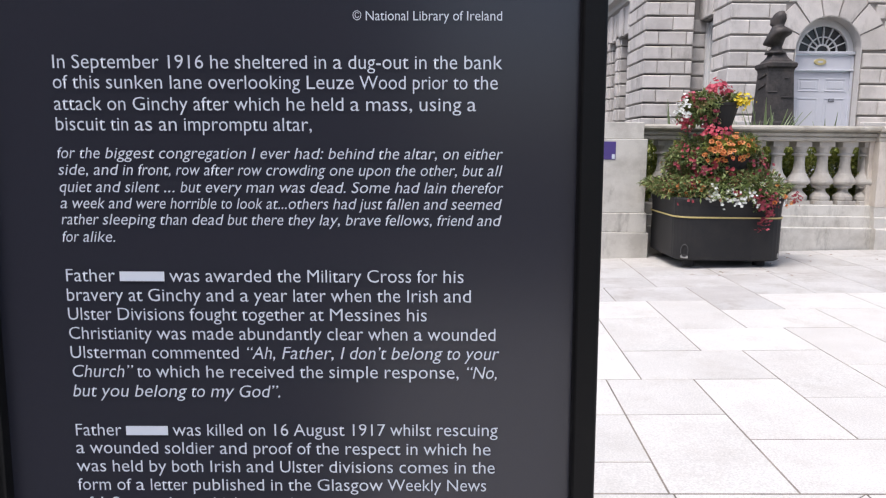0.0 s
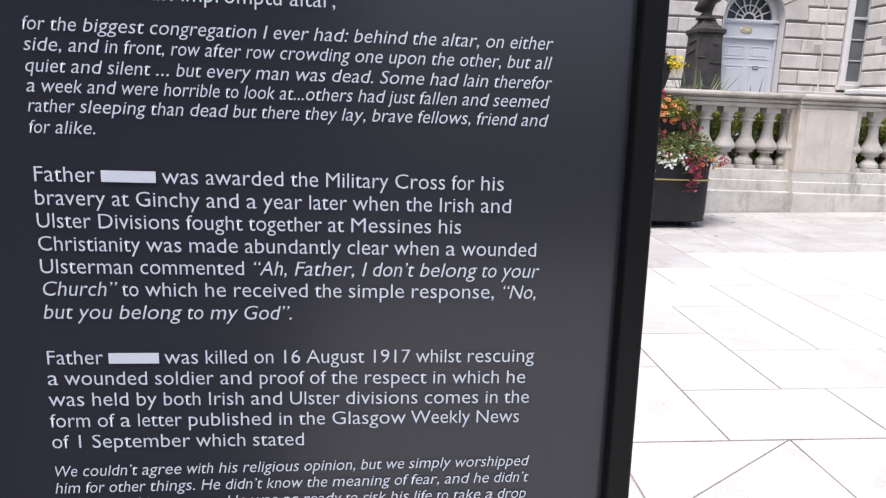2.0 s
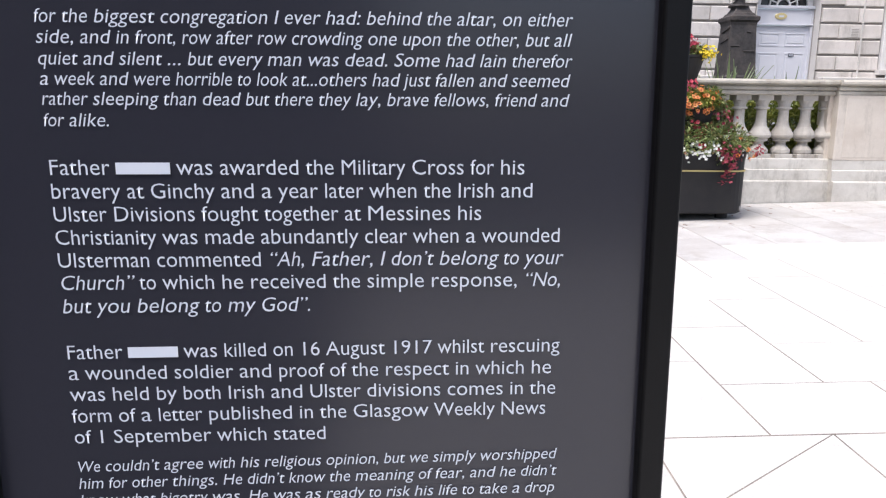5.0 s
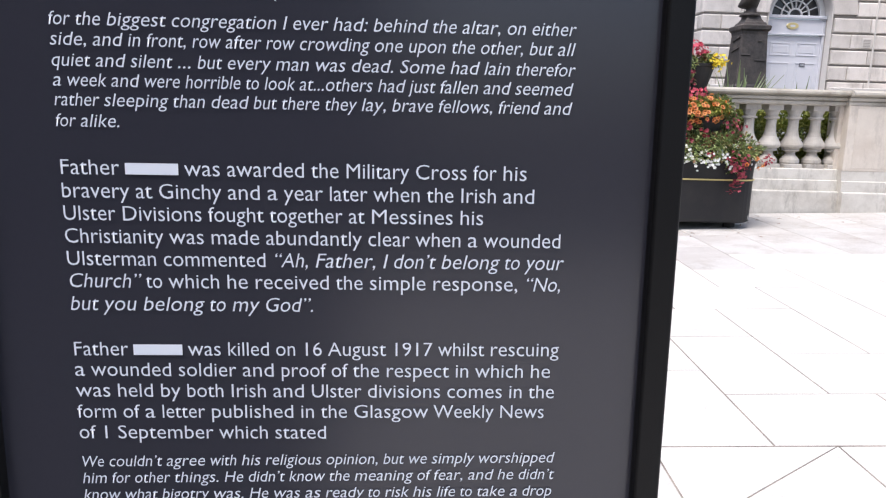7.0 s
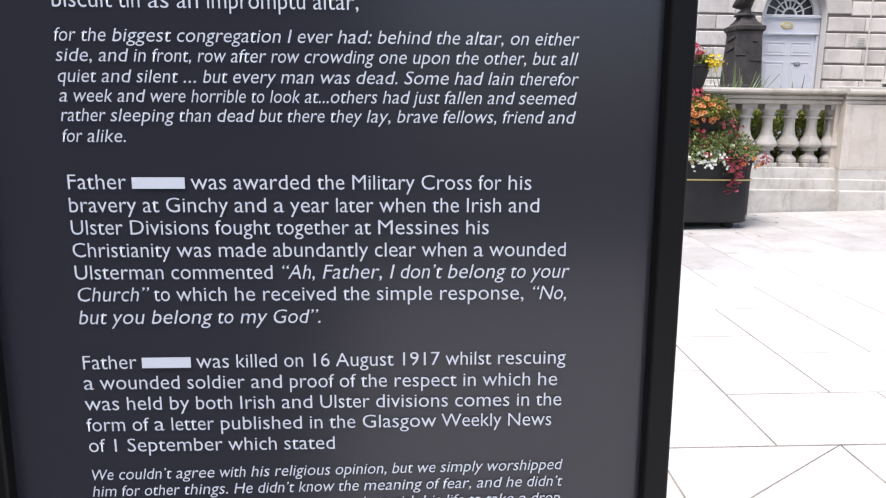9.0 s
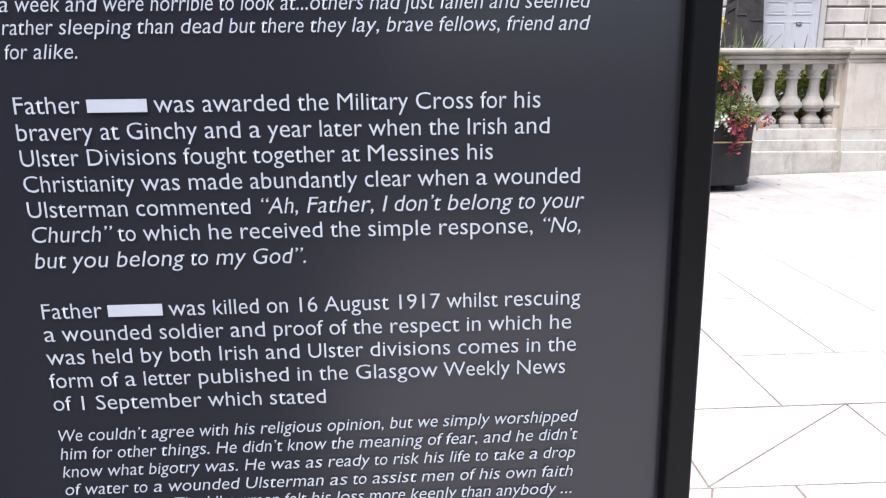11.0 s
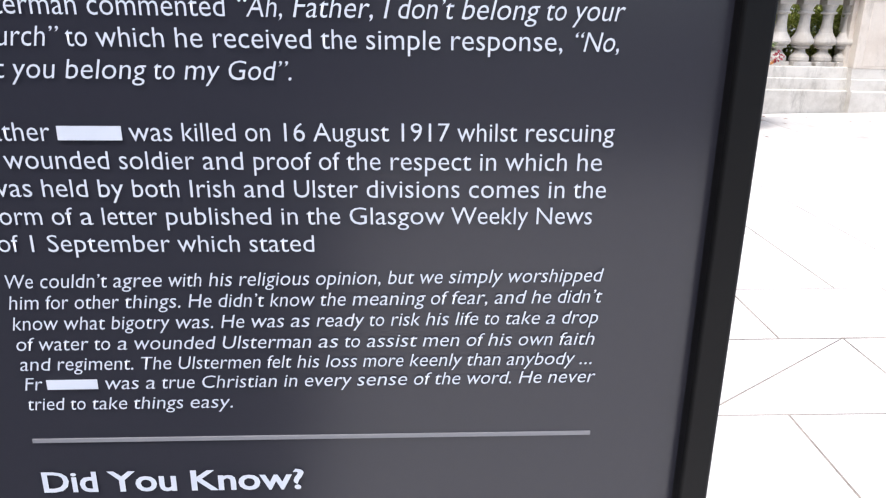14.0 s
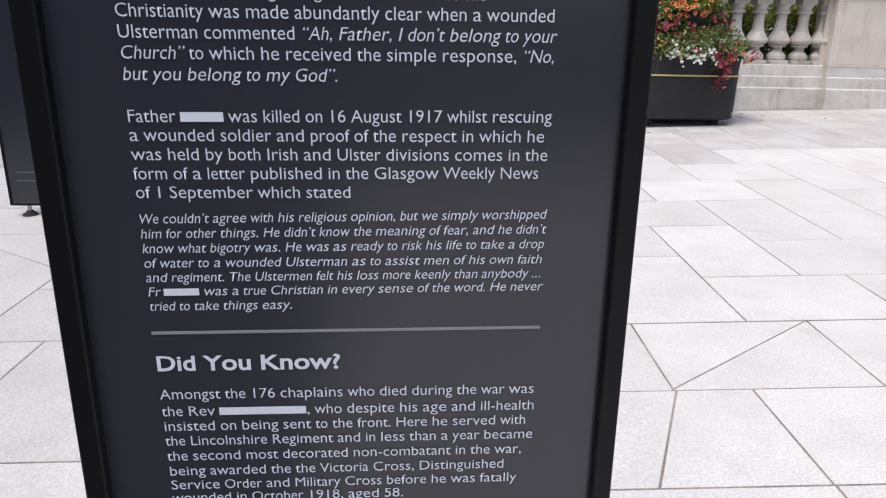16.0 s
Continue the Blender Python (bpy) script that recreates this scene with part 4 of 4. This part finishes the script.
def arc_bar(r0, r1, y0, y1, n=24):
    bm = bmesh.new()
    prev = None
    for k in range(n + 1):
        a = math.pi * k / n
        row = [bm.verts.new((r * math.cos(a), y, 3.225 + r * math.sin(a))) for r, y in ((r0, y0), (r1, y0), (r1, y1), (r0, y1))]
        if prev:
            for j in range(4):
                bm.faces.new((prev[j], prev[(j + 1) % 4], row[(j + 1) % 4], row[j]))
        else:
            bm.faces.new(row)
        prev = row
    bm.faces.new(prev[::-1])
    return bm


part("reveal", arc_bar(0.592, 0.603, -0.268, -0.008), PLAIN_STONE, door, "plain stone reveal", pose(-0.03, 0, -0.005))
for x0 in (-0.633, 0.562):
    part("reveal", box(x0, x0 + 0.011, -0.268, -0.105, 0.76, 3.22), PLAIN_STONE, door, "plain stone reveal")
part("fanlight_rim", arc_bar(0.455, 0.50, -0.02, 0.05), WHITE_PAINT, door)
part("fanlight_surround", arc_bar(0.50, 0.66, -0.005, 0.09), WHITE_PAINT, door)
part("fanlight_arc", arc_bar(0.255, 0.275, 0.0, 0.04), WHITE_PAINT, door)
part("fanlight_arc", arc_bar(0.11, 0.14, 0.0, 0.04), WHITE_PAINT, door)
for k in range(1, 8):
    part("glazing_bar", box(0.125, 0.465, 0.003, 0.04, -0.009, 0.009), WHITE_PAINT, door, "", pose(0, 0, 3.225, 0, -22.5 * k, 0))

# ---- sash windows ----
def sash_window(name, x, y, z, width, height, cols, rows, label):
    w = base(name, pose(x, y, z), label, "window", kind="structure")
    part("window_frame", box(0, 0.10, -0.04, 0.15, 0, height, 0.006), WHITE_PAINT, w)
    part("window_stop", box(0.10, 0.15, 0.02, 0.15, 0, height - 0.08, 0.006), WHITE_PAINT, w)
    part("window_frame", box(width - 0.10, width, 0.0, 0.15, 0, height, 0.006), WHITE_PAINT, w)
    part("window_head", box(0.10, width - 0.10, 0.0, 0.15, height - 0.08, height, 0.006), WHITE_PAINT, w)
    part("window_sill", box(-0.05, width + 0.05, -0.10, 0.15, -0.09, 0.0, 0.008), PLAIN_STONE, w)
    part("bottom_rail", box(0.10, width - 0.10, 0.05, 0.10, 0, 0.08, 0.004), WHITE_PAINT, w)
    part("meeting_rail", box(0.10, width - 0.10, 0.04, 0.10, height / 2 - 0.025, height / 2 + 0.025, 0.004), WHITE_PAINT, w)
    cw, rh = (width - 0.2) / cols, (height - 0.16) / rows
    for c in range(1, cols):
        part("glazing_bar", box(0.10 + c * cw - 0.012, 0.10 + c * cw + 0.012, 0.06, 0.095, 0.08, height - 0.08), WHITE_PAINT, w)
    for r in range(1, rows):
        if r * 2 != rows:
            part("glazing_bar", box(0.10, width - 0.10, 0.058, 0.093, 0.08 + r * rh - 0.012, 0.08 + r * rh + 0.012), WHITE_PAINT, w)
    for c in range(cols):
        for r in range(rows):
            part("pane", box(0.10 + c * cw + 0.002, 0.10 + (c + 1) * cw - 0.002, 0.075, 0.08, 0.08 + r * rh + 0.002, 0.08 + (r + 1) * rh - 0.002), PANE, w)
    return w


sash_window("window_1", 8.81, FY - 0.01, 2.07, 1.25, 2.5, 3, 6, "tall white sash window with small panes")
recess_window = sash_window("window_2", 5.30, 14.0, 1.9, 0.66, 2.05, 2, 4, "white sash window deep in the recess beside the door")
recess_window.matrix_basis = pose(5.34, 14.64, 1.9, 0, 0, -90)

# ---- a few fallen leaves on the paving ----
DRY = leaf_material("dry_leaf", (0.16, 0.07, 0.03), (0.30, 0.16, 0.07))
leaf_rng = random.Random(11)
for k in range(22):
    fx, fy = leaf_rng.uniform(2.6, 6.6), leaf_rng.uniform(7.5, 8.3)
    if 2.5 < fx < 3.85 and fy > 7.2:
        fy -= 0.75
    lb = bmesh.new()
    leaf(lb, Vector((0, 0, 0)), Vector((1, 0, 0.05)), Vector((0, 0, 1)), leaf_rng.uniform(0.03, 0.07), leaf_rng.uniform(0.015, 0.03), 0.2)
    fallen = part("fallen_leaf", lb, DRY, None, "", pose(fx, fy, 0.0332 * fx + 0.006, 0, 0, leaf_rng.uniform(0, 360)))
    tagged(fallen, "small dry brown fallen leaf on the pale paving", "leaf", "fallen leaves")

# ---- unseen plain blocks added behind and west to shape reflections and shade ----
# added on the left half only, so the panel's upper left reflects dark
back = base("reflection_blocker", pose(0, -17, 0), "unseen plain block added to darken the panel's reflection", "house")
part("wall", box(-40, -0.5, -6, 0, -1.5, 9, 0.05), BLOCKER_WALL, back)
part("roof", extrude_profile([(-6.2, 9.0), (0.3, 9.0), (0.3, 9.2), (-2.9, 11.2), (-6.2, 9.2)], -40.3, -0.2), DARK_PRINT, back)

# unseen block added to cast soft shade over the paving left of the stand
side = base("west_shade_blocker", pose(-7.0, 0, 0), "unseen plain block added to shade the west paving", "house")
part("wall", box(-9, 0, -14, 0.5, -1.0, 10.5, 0.05), BLOCKER_WALL, side)
part("roof", loft([[(x, y, z) for x, z in ((-9.2, 10.5), (0.25, 10.5), (0.25, 10.7), (-4.5, 13.0), (-9.2, 10.7))] for y in (-14.2, 0.7)]), DARK_PRINT, side)

# ---- paving slabs ----
pavement = base("pavement", LEVEL @ pose(0, 0, 0, 0, 0, -2.4), "pale grey granite slab paving laid in broken courses", "pavement", kind="structure")
slab_rng = random.Random(3)
part("mortar_bed", box(-4.6, 8.6, -0.5, 8.62, -0.018, -0.0018), JOINT, pavement)


def slab(points):
    g = 0.0031
    cx = sum(p[0] for p in points) / len(points)
    cy = sum(p[1] for p in points) / len(points)
    lift = slab_rng.uniform(-0.0005, 0.0005)
    bm = bmesh.new()
    rings = []
    for z, inset in ((-0.03, g), (-0.003, g), (0.0, g + 0.003)):
        ring = []
        for u, v in points:
            du, dv = u - cx, v - cy
            ring.append((u - math.copysign(inset, du) - cx, v - math.copysign(inset, dv) - cy, z))
        rings.append(ring)
    loft(rings, bm)
    return part("slab", bm, SLAB_FAR if cy > 5.8 else SLAB, pavement, "", pose(cx, cy, lift))


def rect(u0, u1, v0, v1):
    slab([(u0, v0), (u1, v0), (u1, v1), (u0, v1)])


def column(u0, u1, joints):
    for a, b in zip(joints, joints[1:]):
        rect(u0, u1, a, b)


# stepped columns in the middle of the square
column(0.40, 0.86, (2.245, 2.53, 3.085, 3.645))
column(0.86, 1.362, (2.245, 3.085, 3.642))
rect(1.362, 1.85, 2.77, 3.638)
column(1.362, 2.065, (2.245, 2.77))
column(2.065, 2.75, (2.245, 2.77))
column(2.75, 3.40, (2.245, 2.77))
column(1.85, 2.357, (3.325, 4.222))
rect(1.85, 2.70, 2.77, 3.325)
rect(2.70, 3.40, 2.77, 3.325)
column(2.357, 2.86, (3.325, 3.905, 4.80))
column(2.86, 3.40, (3.325, 3.905, 4.48, 5.41))
rect(0.40, 1.065, 3.645, 4.70)
rect(1.065, 1.85, 3.64, 4.23)
column(1.065, 1.585, (4.235, 5.16, 5.78))
rect(0.40, 1.065, 4.70, 5.78)
rect(1.585, 2.357, 4.225, 4.81)
rect(1.585, 2.095, 4.81, 5.78)
rect(2.095, 2.86, 4.805, 5.412)
rect(1.32, 2.095, 5.78, 6.40)
rect(0.40, 1.32, 5.78, 6.40)
rect(2.095, 2.62, 5.412, 6.40)
rect(2.62, 3.40, 5.41, 6.02)
column(2.62, 3.15, (6.02, 7.06))
column(3.15, 3.76, (6.02, 7.06))
column(1.83, 2.62, (6.40, 7.0, 7.55, 8.10, 8.62))
column(2.62, 3.20, (7.06, 7.60, 8.15, 8.62))
column(3.20, 3.76, (7.06, 8.15, 8.62))
column(3.76, 4.27, (6.02, 6.60, 7.45, 8.30, 8.62))
column(4.27, 4.82, (6.02, 6.50, 7.45, 8.10, 8.62))
column(3.40, 3.92, (2.77, 3.33, 4.05, 4.90, 6.02))
# row with the one slanting joint
slab([(0.876, 1.69), (1.61, 1.69), (1.61, 2.24)])
slab([(0.876, 1.70), (1.60, 2.24), (0.876, 2.24)])
column(1.61, 2.12, (1.69, 2.24))
column(2.12, 2.75, (1.69, 2.24))
column(2.75, 3.40, (1.69, 2.24))
column(0.40, 0.876, (1.69, 2.24))
slab([(0.668, 1.165), (1.147, 1.165), (1.147, 1.69), (0.884, 1.69)])
slab([(0.40, 1.165), (0.668, 1.165), (0.884, 1.69), (0.40, 1.69)])
column(1.147, 1.78, (1.165, 1.69))
column(1.78, 2.50, (1.165, 1.69))
column(2.50, 3.40, (1.165, 1.69))
column(0.40, 1.15, (0.60, 1.165))
column(1.15, 2.00, (0.60, 1.165))
column(2.00, 3.40, (0.60, 1.165))
# the rest in running courses
def run(u0, u1, v0, v1, first, length):
    """One course of slabs from u0 to u1."""
    u, w = u0, first
    while u < u1 - 0.01:
        end = u1 if u1 - u - w < 0.2 else u + w
        rect(u, end, v0, v1)
        u, w = end, length


rows_right = [0.60, 1.165, 1.69, 2.245, 2.77, 3.33, 4.05, 4.90, 6.02]
for k, (v0, v1) in enumerate(zip(rows_right, rows_right[1:])):
    run(3.40 if v1 < 2.8 else 3.92, 8.6, v0, v1, 0.42 + 0.23 * (k % 3), 0.86)
far_rows = [6.02, 6.55, 7.10, 7.65, 8.20, 8.62]
for k, (v0, v1) in enumerate(zip(far_rows, far_rows[1:])):
    run(4.82, 8.6, v0, v1, 0.40 + 0.2 * (k % 3), 0.84)
far_left = [6.40, 6.93, 7.50, 8.06, 8.62]
for k, (v0, v1) in enumerate(zip(far_left, far_left[1:])):
    run(-4.6, 1.83, v0, v1, 0.45 + 0.2 * (k % 3), 0.84)
left_rows = [0.60, 1.347, 2.177, 2.76, 3.684, 4.30, 5.05, 5.70, 6.40]
offsets = [-0.72, -1.51, -1.85, -1.86, -2.2, -1.9, -2.3, -2.0]
for (v0, v1), o in zip(zip(left_rows, left_rows[1:]), offsets):
    lo = -1.84 if v0 in (2.177, 2.76) else -4.6
    cuts = sorted({lo, 0.40} | {round(o + 0.86 * j, 3) for j in range(-5, 6) if lo + 0.2 < o + 0.86 * j < 0.25})
    for a, b in zip(cuts, cuts[1:]):
        rect(a, b, v0, v1)
rect(-4.6, -3.4, 2.177, 3.684)
slab([(-3.4, 2.177), (-1.84, 2.177), (-1.84, 3.02), (-2.80, 3.684), (-3.4, 3.684)])
slab([(-1.84, 3.02), (-1.84, 3.684), (-2.80, 3.684)])

# unseen paving behind the camera, joined; stops short of the west for darker reflections
behind = bmesh.new()
for i in range(16):
    for j in range(11):
        u0, v0 = 0.1 + 0.86 * i - 0.3 * (j % 2), 0.60 - 0.56 * (j + 1)
        box(max(u0, -0.19) + 0.005 if i else -0.195, u0 + 0.855, v0 + 0.005, v0 + 0.555, -0.03, 0.0, bm=behind)
for i in range(5):
    for j in range(2):
        u0, v0 = -4.6 + 0.88 * i, 0.60 - 0.56 * (j + 1)
        box(u0 + 0.005, u0 + 0.875, v0 + 0.005, v0 + 0.555, -0.03, 0.0, bm=behind)
rest = part("slab_field", behind, SLAB, pavement)
tagged(rest, kind="stuff")
